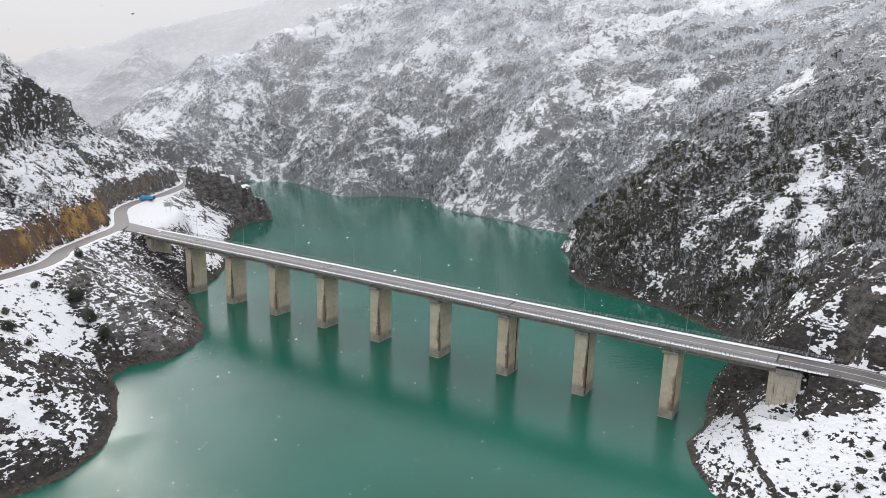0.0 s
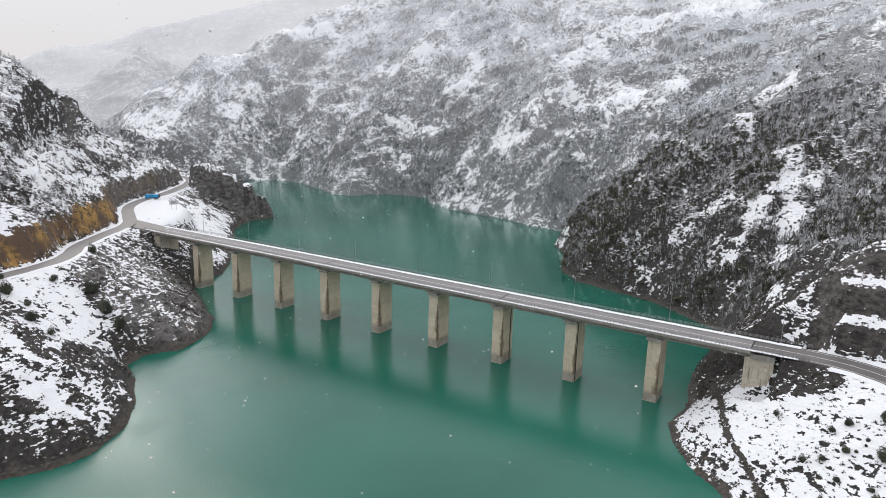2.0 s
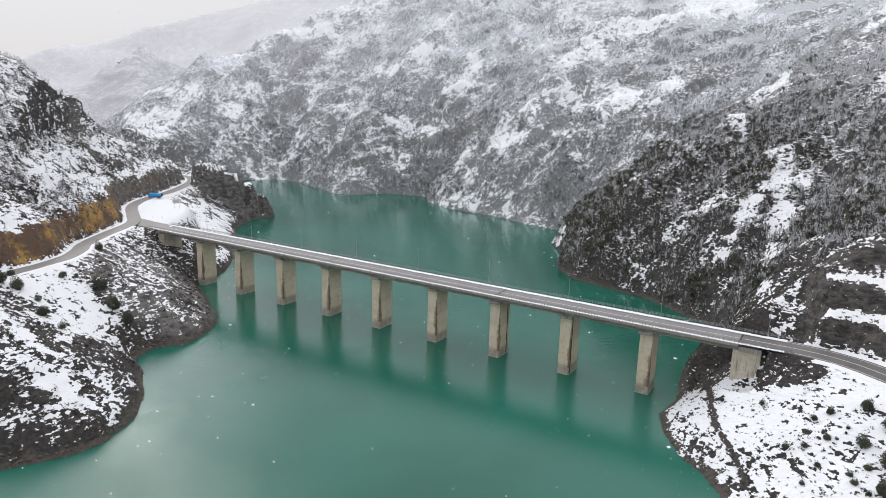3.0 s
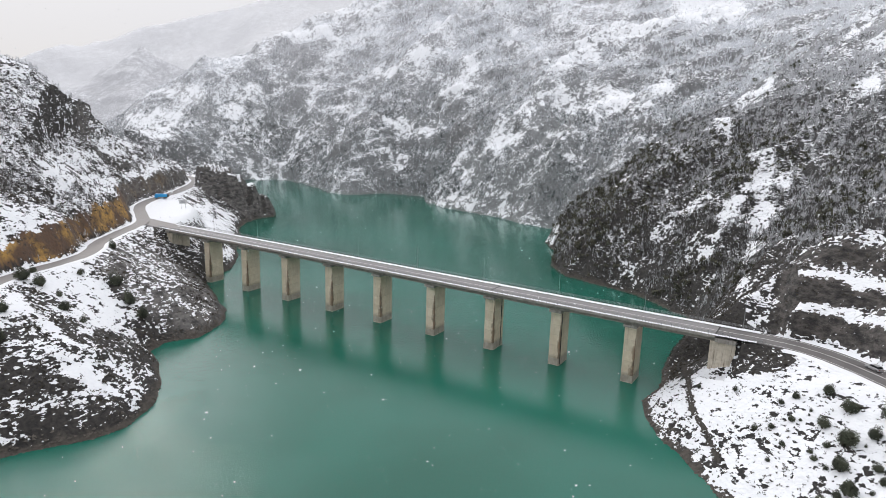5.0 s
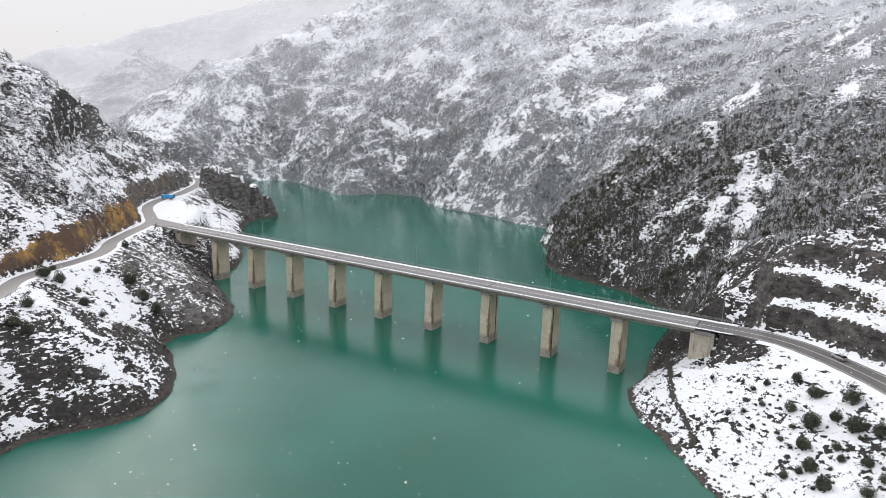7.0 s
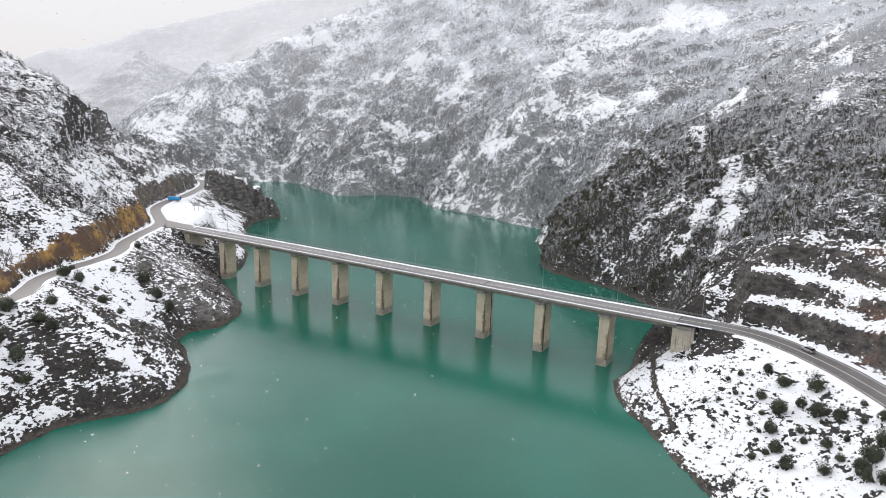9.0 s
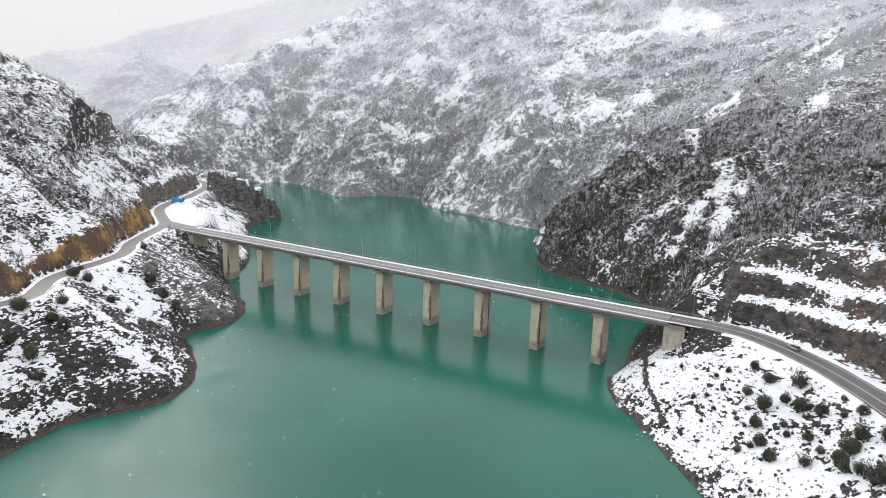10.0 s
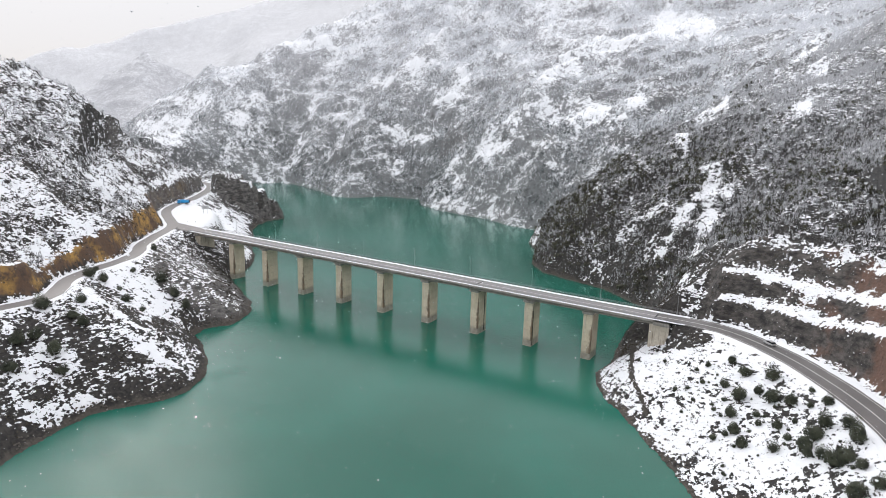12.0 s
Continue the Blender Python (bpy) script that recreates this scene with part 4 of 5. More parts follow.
def build_abutment(x0, x1, z0, label):
    ob = new("abutment")
    tagged(ob, label, "abutment")
    z1 = deck_z(x0) - 1.95
    part("wall", bevelled_box(x0, x1, -5.2, 5.2, z0, z1, 0.08), ABUTMENT_CONCRETE, ob)
    part("back_wall", bevelled_box(x0 + 1.5 if x0 > 0 else x0, x1 if x0 > 0 else x1 - 1.5, -5.9, 5.9, z1, deck_z(x0) - 0.66, 0.05), DECK_CONCRETE, ob)
    return ob


build_abutment(24.6, 32.0, 4.0, "tan concrete bridge abutment with dark drip stains")
build_abutment(-239.0, -232.6, 8.0, "grey concrete bridge abutment against the rock")

# ---------------------------------------------------------------- woods and scrub
TWIG = leaf_material("bare_grey_twigs", (0.045, 0.042, 0.041), (0.27, 0.263, 0.26), 0.74, (0.56, 0.57, 0.59))
# far twigs: frost, with base colours raised to hold the distance haze
FROSTED_HAZY = leaf_material("frosted_hazy_twigs", (0.095, 0.112, 0.114), (0.42, 0.442, 0.455), 0.68, (0.76, 0.78, 0.81), -0.18, 0.22)
OAK = leaf_material("dark_evergreen_leaves", (0.036, 0.037, 0.025), (0.125, 0.122, 0.083), 0.28)
# far evergreens: lightened by painted haze besides their snow
FIR = leaf_material("hazy_snow_dusted_evergreens", (0.125, 0.14, 0.14), (0.29, 0.308, 0.31), 0.5)
TUFT = leaf_material("dry_dark_scrub", (0.02, 0.017, 0.014), (0.085, 0.07, 0.05), 0.15)
BARK = plain_material("rough_bark", (0.03, 0.024, 0.02), (0.09, 0.075, 0.06), 6.0, 0.9)


def clump(seed, count, wide, tall, leaf):
    """Leafy clumps as loose triangles round an uneven body of lobes."""
    rng = np.random.RandomState(seed)
    lobes = np.column_stack([rng.uniform(-0.45, 0.45, 7) * wide, rng.uniform(-0.45, 0.45, 7) * wide, rng.uniform(0.25, 0.8, 7) * tall])
    verts, faces = [], []
    for k in range(count):
        c = lobes[k % 7]
        d = rng.normal(size=3)
        d /= np.linalg.norm(d)
        p = c + d * np.array([0.34 * wide, 0.34 * wide, 0.26 * tall]) * rng.uniform(0.45, 1.08)
        p[2] = max(p[2], 0.05)
        u = rng.normal(size=3)
        u /= np.linalg.norm(u)
        v = np.cross(d, u)
        v /= np.linalg.norm(v) + 1e-9
        u = np.cross(v, d)
        u = u + 0.5 * d * rng.uniform(-1, 1)
        n, s = len(verts), leaf * rng.uniform(0.6, 1.3)
        verts += [p - u * s, p + u * s * 0.7 + v * s * 0.8, p + u * s * 0.6 - v * s * 0.8]
        faces.append((n, n + 1, n + 2))
    return np.array(verts), np.array(faces)


def strew(name, kinds, places, sizes, material, label, category, seed):
    """Many plants as one object."""
    rng = np.random.RandomState(seed)
    pick = rng.randint(0, len(kinds), len(places))
    turn = rng.uniform(0, 6.283, len(places))
    all_v, all_f, base = [], [], 0
    for k, (v, f) in enumerate(kinds):
        m = pick == k
        c, s, z, p = np.cos(turn[m])[:, None], np.sin(turn[m])[:, None], sizes[m][:, None], places[m]
        w = np.stack([(v[:, 0] * c - v[:, 1] * s) * z + p[:, :1], (v[:, 0] * s + v[:, 1] * c) * z + p[:, 1:2], v[:, 2] * z + p[:, 2:]], -1)
        all_v.append(w.reshape(-1, 3))
        all_f.append((f[None] + (np.arange(m.sum()) * len(v))[:, None, None] + base).reshape(-1, 3))
        base += m.sum() * len(v)
    ob = from_arrays(name, np.vstack(all_v), np.vstack(all_f), material)
    return tagged(ob, label, category, kind="stuff")


def scatter(count, x0, x1, y0, y1, seed, keep):
    """Places on the ground in that stretch of the plan."""
    rng = np.random.RandomState(seed)
    x, y = rng.uniform(x0, x1, count), rng.uniform(y0, y1, count)
    z, cliff, cut, terrace, scrub, rime_haze = lie_of(x, y)
    road = np.minimum(to_road(x, y, LEFT_LINE, 20.0)[0] - ROAD_HALF_LEFT, to_road(x, y, RIGHT_LINE, 20.0)[0] - ROAD_HALF_RIGHT)
    zx = lie_of(x + 1.5, y)[0]
    zy = lie_of(x, y + 1.5)[0]
    slope = np.hypot(zx - z, zy - z) / 1.5
    ok = (z > 2.2) & (road > 2.5) & ((np.abs(y) > 8) | (x < -275) | (x > -232)) & (np.hypot(x + 286, y - 33) > 30) & ((rng.rand(count) < smooth(scrub, 0.1, 0.55)) | (rng.rand(count) < 0.08)) & ((scrub < 0.95) | (rime_haze < 0.3) | (rng.rand(count) < 0.2)) & keep(x, y, z, slope, cliff, cut, terrace, rng.rand(count))
    return np.column_stack([x, y, z - 0.1])[ok]


def on_far(x, y):
    return (to_line(x, y, FAR_SHORE)[0] < to_line(x, y, RIGHT_SHORE)[0]) & (to_line(x, y, FAR_SHORE)[0] < to_line(x, y, LEFT_SHORE)[0])


def patchy(x, y, size, low, high):
    return smooth(fbm(x, y, size, 3), low, high)


def twiggy(seed, count, wide, tall, leaf):
    """A small tree seen from afar: upright slips of twigs filling a ragged crown."""
    rng = np.random.RandomState(seed)
    verts, faces = [], []
    for k in range(count):
        h = rng.uniform(0.0, 0.72)
        w, out = rng.uniform(0, 6.283), 0.5 * wide * (1 - 0.75 * h) * rng.uniform(0.1, 1.0)
        foot = np.array([out * math.cos(w), out * math.sin(w), h * tall])
        a, size = rng.uniform(0, 6.283), leaf * rng.uniform(0.6, 1.25)
        side = np.array([math.cos(a), math.sin(a), rng.uniform(-0.3, 0.3)]) * size
        tip = foot + np.array([rng.normal() * 0.25 * wide * 0.5, rng.normal() * 0.25 * wide * 0.5, tall * rng.uniform(0.22, 0.42)])
        n = len(verts)
        verts += [foot - 0.5 * side, foot + 0.5 * side, tip]
        faces.append((n, n + 1, n + 2))
    return np.array(verts), np.array(faces)


oak_kinds = [clump(s, 30, 3.0, 3.2, 0.6) for s in range(51, 56)]
tuft_kinds = [clump(s, 9, 1.1, 0.8, 0.30) for s in range(71, 76)]
wood_kinds = [twiggy(s, 10, 2.6, 3.9, 0.55) for s in range(11, 19)]
slope_kinds = [twiggy(s, 14, 2.6, 3.9, 0.38) for s in range(111, 119)]

p = scatter(130000, -800, 200, 250, 560, 1, lambda x, y, z, s, cl, cu, te, r: on_far(x, y) & (s < 2.6) & (r < (0.22 + 0.58 * patchy(x, y, 38, -0.3, 0.1)) * (0.55 + 0.45 * smooth(x, -560, -420))))
strew("bare_trees", wood_kinds, p, np.random.RandomState(2).uniform(0.55, 1.15, len(p)), FROSTED_HAZY, "frosted bare woods on the misty far mountainside", "woods", 3)

far_kinds = [clump(s, 14, 2.6, 4.6, 0.8) for s in range(61, 66)]
p = scatter(22000, -760, 200, 240, 470, 24, lambda x, y, z, s, cl, cu, te, r: on_far(x, y) & (r < 0.05 + 0.9 * patchy(x, y, 45, -0.1, 0.25) * smooth(z, 150, 30)))
strew("evergreen_scrub", far_kinds, p, np.random.RandomState(25).uniform(0.4, 1.0, len(p)), FIR, "snow-dusted evergreens on the far mountainside, haze put into their colour", "woods", 26)


def uphill(x, y, te):
    r, side, _ = to_road(x, y, RIGHT_LINE)
    return ~on_far(x, y) & (te < 0.1) & ((y > 62) | ((side > 0) & (r > 34) & (x > 40))) & (to_line(x, y, RIGHT_SHORE)[0] < to_line(x, y, LEFT_SHORE)[0])


p = scatter(80000, -125, 260, -60, 345, 4, lambda x, y, z, s, cl, cu, te, r: uphill(x, y, te) & (s < 3.0) & (r < 0.45 + 0.55 * patchy(x, y, 30, -0.3, 0.1)))
strew("bare_trees", slope_kinds, p, np.random.RandomState(5).uniform(0.45, 1.1, len(p)), TWIG, "dense dark bare thicket on a steep hillside", "woods", 6)
p = scatter(20000, -125, 240, 30, 345, 7, lambda x, y, z, s, cl, cu, te, r: uphill(x, y, te) & (r < 0.06 + 0.85 * np.maximum(patchy(x, y, 26, -0.05, 0.3), smooth(x, -25, -60)) * smooth(z, 120, 40)))
strew("evergreen_scrub", oak_kinds, p, np.random.RandomState(8).uniform(0.45, 1.1, len(p)), OAK, "dark evergreen oak scrub over the steep slope", "scrub", 9)
p = scatter(34000, -420, -170, -260, 130, 10, lambda x, y, z, s, cl, cu, te, r: (z > 27) & (s < 2.0) & (r < 0.25 + 0.75 * patchy(x, y, 32, -0.15, 0.25)))
strew("bare_trees", slope_kinds, p, np.random.RandomState(11).uniform(0.4, 1.0, len(p)), TWIG, "grey leafless bushes and small trees on the snowy hill", "woods", 12)
p = scatter(30000, -400, -165, -170, 100, 27, lambda x, y, z, s, cl, cu, te, r: (z > 26) & (s < 2.2) & (r < 0.12 + 0.4 * patchy(x, y, 20, -0.2, 0.3)))
strew("dry_scrub", tuft_kinds, p, np.random.RandomState(28).uniform(0.5, 1.6, len(p)), TUFT, "low dark scrub speckling the snowy hillside", "scrub", 29)
p = scatter(26000, -330, -100, -200, 60, 13, lambda x, y, z, s, cl, cu, te, r: (z < 60) & (r < 0.12 + 0.8 * patchy(x, y, 14, -0.1, 0.35)))
strew("dry_scrub", tuft_kinds, p, np.random.RandomState(14).uniform(0.35, 1.15, len(p)), TUFT, "low dry scrub sticking out of the snow", "scrub", 15)
p = scatter(70000, 5, 130, -200, 60, 16, lambda x, y, z, s, cl, cu, te, r: (r < 0.14 + 0.6 * patchy(x, y, 12, -0.05, 0.4) + 0.5 * smooth(to_line(x, y, RIGHT_SHORE)[0], 32, 6)))
strew("dry_scrub", tuft_kinds, p, np.random.RandomState(17).uniform(0.18, 0.8, len(p)), TUFT, "low dry scrub sticking out of the snow", "scrub", 18)

# boulders along the water's edge
STONE = plain_material("wet_shore_stone", (0.03, 0.026, 0.022), (0.15, 0.13, 0.11), 1.2)
rs = np.random.RandomState(21)
shore_places = []
for shore_line in (LEFT_SHORE[1:26], RIGHT_SHORE[:24]):
    q = rounded_line([(*s, 0) for s in shore_line], 0.6)
    for w in range(4):
        shore_places.append(q[:, :2] + rs.normal(size=(len(q), 2)) * 1.6)
shore_places = np.vstack(shore_places)
z = lie_of(shore_places[:, 0], shore_places[:, 1])[0]
ok = (z > -0.6) & (z < 3.2)
shore_places = np.column_stack([shore_places, z])[ok]
cube = np.array([(1, 0, 0), (0, 1, 0), (-1, 0, 0), (0, -1, 0), (0.2, 0.1, 0.75), (0, 0, -0.7)], float)
cube_faces = np.array([(0, 1, 4), (1, 2, 4), (2, 3, 4), (3, 0, 4), (1, 0, 5), (2, 1, 5), (3, 2, 5), (0, 3, 5)])
stone_kinds = [(cube * np.random.RandomState(k).uniform(0.6, 1.25, cube.shape), cube_faces) for k in range(90, 96)]
strew("shore_stones", stone_kinds, shore_places, rs.uniform(0.18, 0.75, len(shore_places)), STONE, "wet brown stones along the water's edge", "stones", 22)

# ---------------------------------------------------------------- on the bridge
def shared(name, mesh, parent, at, material=None):
    ob = new(name, mesh)
    ob.parent = parent
    ob.location = at
    return ob


def mesh_of(name, bm, material):
    me = bpy.data.meshes.new(name)
    bm.to_mesh(me)
    bm.free()
    me.materials.append(material)
    return me


def build_railing(y, label):
    railing = new("railing")
    tagged(railing, label, "railing", group="bridge railings")
    for z in (0.55, 0.85, 1.15):
        along(X_LEFT - 8, X_RIGHT + 14, [(y - 0.035, z + 0.22), (y - 0.035, z + 0.15), (y + 0.035, z + 0.15), (y + 0.035, z + 0.22)], STEEL, "rail", railing)
    bm = bevelled_box(-0.035, 0.035, -0.05, 0.05, 0, 1.2, 0.01)
    post = mesh_of("post", bm, STEEL)
    for k in range(int((X_RIGHT + 22 - X_LEFT) / 1.0) + 1):
        x = X_LEFT - 8 + 1.0 * k
        shared("post", post, railing, (x, y, deck_z(x) + 0.21))
    return railing


build_railing(-6.15, "grey steel bridge railing with three bars and close posts")
build_railing(6.15, "grey steel bridge railing with three bars and close posts")


def snow_strip(x0, x1, y0, y1, z, high, name, label, seed, ground_z=deck_z, step=0.65, across=7):
    """A bank of snow lying along the bridge, with an uneven back and frayed edges."""
    xs = np.arange(x0, x1, step)
    s = np.linspace(0, 1, across)
    gx, gs = np.meshgrid(xs, s, indexing="ij")
    fray = 0.22 * fbm(gx + seed * 50, gs * 0 + seed, 2.3, 3)
    y = y0 + (y1 - y0) * gs + fray * (1 - 2 * np.abs(gs - 0.5)) * 0 + fray * np.where(gs < 0.5, 1 - 2 * gs, 2 * gs - 1)
    back = np.sin(np.pi * np.clip(gs, 0, 1)) ** 0.5
    base = np.vectorize(ground_z)(gx)
    h = base + z + back * high * (0.75 + 0.5 * fbm(gx, gs * 3 + seed * 9, 1.7, 3))
    v = np.stack([gx, y, h], -1).reshape(-1, 3)
    i = (np.arange(len(xs) - 1)[:, None] * across + np.arange(across - 1)[None, :]).ravel()
    ob = from_arrays(name, v, np.stack([i, i + across, i + across + 1, i + 1], 1), SNOW, True)
    return tagged(ob, label, "snow", kind="stuff")


snow_strip(X_LEFT - 8, X_RIGHT + 12, 4.0, 5.95, 0.20, 0.24, "snow_bank", "white snow bank covering the bridge walkway", 3)
snow_strip(X_LEFT - 8, X_RIGHT + 12, -6.0, -4.35, 0.20, 0.18, "snow_bank", "white snow bank covering the bridge walkway", 5)


def build_lamp(x):
    lamp = new("street_lamp")
    lamp.location = (x, 6.0, deck_z(x) + 0.21)
    tagged(lamp, "slender grey steel street lamp on the bridge walkway", "street lamp", group="bridge lamps")
    bm = bmesh.new()
    bmesh.ops.create_cone(bm, cap_ends=True, segments=8, radius1=0.11, radius2=0.055, depth=9.0, matrix=Matrix.Translation((0, 0, 4.5)))
    part("pole", bm, STEEL, lamp)
    part("base_plate", bevelled_box(-0.2, 0.2, -0.2, 0.2, 0, 0.06, 0.01), STEEL, lamp)
    bm = bmesh.new()
    rod(bm, (0, 0, 8.95), (0, -1.1, 9.25), 0.035)
    part("arm", bm, STEEL, lamp)
    bm = bevelled_box(-0.13, 0.13, -1.7, -1.05, 9.2, 9.33, 0.04)
    part("lamp_head", bm, STEEL, lamp)
    return lamp


first_lamp = build_lamp(32.2)
for k in range(1, 9):
    x = 32.2 - 30.8 * k
    copy_thing(first_lamp, pose(x, 6.0, deck_z(x) + 0.21))

# expansion joints across the carriageway
for x in (X_RIGHT - 0.2, -SPAN * 2, -SPAN * 5, -SPAN * 8):
    part("expansion_joint", bevelled_box(x - 0.22, x + 0.22, -4.12, 4.12, deck_z(x) + 0.02, deck_z(x) + 0.045, 0.004), plain_material("dark_joint_rubber", (0.02, 0.02, 0.02), (0.06, 0.058, 0.055), 3.0), bridge)

# the road's link on to the bridge's far end
link = [(-268, 0.5, 23.95), (-262, 0.3, 23.85), (-254, 0.1, 23.65), (-246, 0, 23.5), (-240, 0, 23.45), (-233.8, 0, 23.44)]
tagged(ribbon("road", rounded_line(link), 5.6, -5.6, 0.0, 0.4, SALTED_ASPHALT), "wet asphalt junction where the bridge meets the hillside road", "road", kind="structure")

# ---------------------------------------------------------------- snow verges of the roads
def verge(line, inner, outer, name, seed, high=0.28):
    p = np.array(line)
    t = np.gradient(p[:, :2], axis=0)
    t /= np.linalg.norm(t, axis=1)[:, None]
    n = np.stack([-t[:, 1], t[:, 0]], 1)
    s = np.cumsum(np.hypot(*np.gradient(p[:, :2], axis=0).T))
    k = 6
    g = np.linspace(0, 1, k)
    off = inner + (outer - inner) * g[None, :] + (0.3 * fbm(s + seed * 40, s * 0 + seed, 5.0, 3))[:, None] * np.sign(outer)
    z = p[:, 2:3] + np.array([-0.12, 0.14, 0.26, 0.28, 0.12, -0.5])[None, :] * (high / 0.28) * (0.8 + 0.4 * fbm(s + seed * 13, s * 0, 4.0, 3))[:, None]
    v = np.stack([p[:, 0:1] + n[:, 0:1] * off, p[:, 1:2] + n[:, 1:2] * off, z], -1).reshape(-1, 3)
    i = (np.arange(len(p) - 1)[:, None] * k + np.arange(k - 1)[None, :]).ravel()
    ob = from_arrays(name, v, np.stack([i, i + 1, i + k + 1, i + k], 1), SNOW, True)
    return tagged(ob, "ploughed snow heaped along the road's edge", "snow", kind="stuff")


fine_right, fine_left = rounded_line(RIGHT_ROAD, 1.5), rounded_line(LEFT_ROAD, 1.5)
verge(fine_right[14:], 4.9, 8.2, "snow_verge", 1)
verge(fine_right[14:], -4.9, -7.6, "snow_verge", 2)
verge(fine_left, 3.0, 5.6, "snow_verge", 3, 0.16)
near_left = fine_left[fine_left[:, 1] < -12]
verge(near_left, -3.0, -4.9, "snow_verge", 4, 0.1)
far_left = fine_left[fine_left[:, 1] > 16]
verge(far_left, -3.0, -5.6, "snow_verge", 5, 0.14)


# ---------------------------------------------------------------- bushes
LEAF = leaf_material("dark_pine_needles", (0.022, 0.027, 0.018), (0.085, 0.095, 0.06), 0.26)


def leafy(seed, count, wide, tall, leaf):
    """A dense uneven crown of small leaves."""
    rng = np.random.RandomState(seed)
    bm = bmesh.new()
    bumps = [(Vector(rng.normal(size=3)).normalized(), rng.uniform(0.06, 0.2)) for _ in range(12)]
    for k in range(count):
        d = Vector(rng.normal(size=3)).normalized()
        d.z = abs(d.z) if rng.rand() < 0.75 else d.z * 0.5
        r = 0.40 + sum(h * max(0.0, d.dot(b)) ** 9 for b, h in bumps)
        r *= rng.uniform(0.55, 1.05) if k % 3 else rng.uniform(0.9, 1.15)
        p = Vector((d.x * r * wide, d.y * r * wide, max(0.04, (0.3 + d.z * r * 1.45) * tall)))
        u = Vector(rng.normal(size=3)).normalized()
        v = d.cross(u).normalized()
        u = (v.cross(d) + d * rng.uniform(-0.2, 0.9)) * leaf * rng.uniform(0.6, 1.4)
        v = v * leaf * rng.uniform(0.35, 0.7)
        bm.faces.new([bm.verts.new(q) for q in (p - u, p + v, p + u, p - v)])
    return bm


def build_bush(seed, wide, tall):
    bush = new("bush")
    bm = bmesh.new()
    rng = np.random.RandomState(seed)
    for _ in range(4):
        w = rng.uniform(0, 6.28)
        rod(bm, (0.1 * math.cos(w), 0.1 * math.sin(w), -0.3), (0.3 * wide * math.cos(w), 0.3 * wide * math.sin(w), 0.65 * tall), 0.07, 5)
    part("stem", bm, BARK, bush)
    part("crown", leafy(seed + 100, 1500, wide, tall, 0.052), LEAF, bush)
    return tagged(bush, "dark green evergreen bush standing in snow on the bank", "bush", group="bushes on the right bank")


def ground_z(x, y):
    return float(lie_of(x, y)[0])


RIGHT_BUSHES = [(57, -26, 3.6), (62, -32, 5.0), (57, -37, 3.8), (70, -37, 5.3), (50, -35, 2.3), (47, -29, 2.0), (50, -27, 2.4), (62, -43, 5.2), (67, -42, 3.7), (71, -47, 5.4), (76, -50, 4.6), (58, -44, 2.2), (61, -51, 4.7), (68, -52, 3.2),
                (63, -58, 4.6), (69, -56, 2.5), (74, -59, 3.8), (78, -58, 2.1), (66, -65, 4.4), (74, -69, 3.7), (77, -65, 3.0), (83, -67, 6.4), (81, -71, 5.6)]
MORE_BUSHES = [(85, -63, 4.8), (85, -53, 4.0), (92, -72, 5.4), (90, -65, 4.6), (88, -80, 6.4), (90, -79, 5.8), (93, -83, 3.7), (92, -93, 6.2), (96, -92, 4.4), (56, -48, 2.2), (49, -43, 1.9), (42, -37, 1.9), (46, -37, 1.9), (35, -22, 1.6), (25, -18, 1.7),
               (82, -74, 3.2), (81, -53, 2.5), (81, -46, 2.3), (58, -60, 2.8), (61, -59, 2.5), (85, -76, 3.8)]
LEFT_BUSHES = [(-182, -101, 6.2), (-179, -97, 5.0), (-163, -98, 5.2), (-154, -135, 7.0), (-156, -120, 5.0), (-186, -79, 3.0), (-178, -70, 6.6), (-167, -72, 5.4), (-160, -72, 5.2), (-189, -94, 3.2), (-211, -50, 4.0), (-147, -129, 5.4), (-143, -144, 5.8),
               (-136, -142, 6.2), (-142, -150, 6.4), (-142, -128, 5.2), (-154, -97, 2.7), (-173, -94, 2.9), (-133, -157, 6.0), (-129, -144, 5.0)]
rb = random.Random(12)
SMALL_BUSHES = []
while len(SMALL_BUSHES) < 34:
    x, y = rb.uniform(45, 98), rb.uniform(-105, -26)
    d, side, _ = (float(v[0]) for v in to_line(np.array([x]), np.array([y]), RIGHT_LINE))
    if side < 0 and 11 < d < 44 and ground_z(x, y) > 5:
        SMALL_BUSHES.append((x, y, rb.uniform(0.8, 1.6)))
kinds = [build_bush(s, 1.0, tall) for s, tall in ((3, 0.85), (4, 0.75), (5, 0.95), (6, 0.8), (7, 0.7), (8, 1.0))]
rng = random.Random(5)
spare = list(kinds)
for places, group in ((RIGHT_BUSHES + MORE_BUSHES + SMALL_BUSHES, "bushes on the right bank"), (LEFT_BUSHES, "bushes on the left bank")):
    for x, y, size in places:
        at = pose(x, y, ground_z(x, y) - 0.15, 0, 0, rng.uniform(0, 360))
        size *= 0.8
        if spare:
            ob = spare.pop()
            ob.scale = (size,) * 3
            ob.matrix_basis = at @ Matrix.Diagonal((size, size, size, 1))
        else:
            src = kinds[rng.randrange(6)]
            ob = copy_thing(src, at)
            ob.scale = (size, size, size * rng.uniform(0.85, 1.15))
        tagged(ob, group=group)

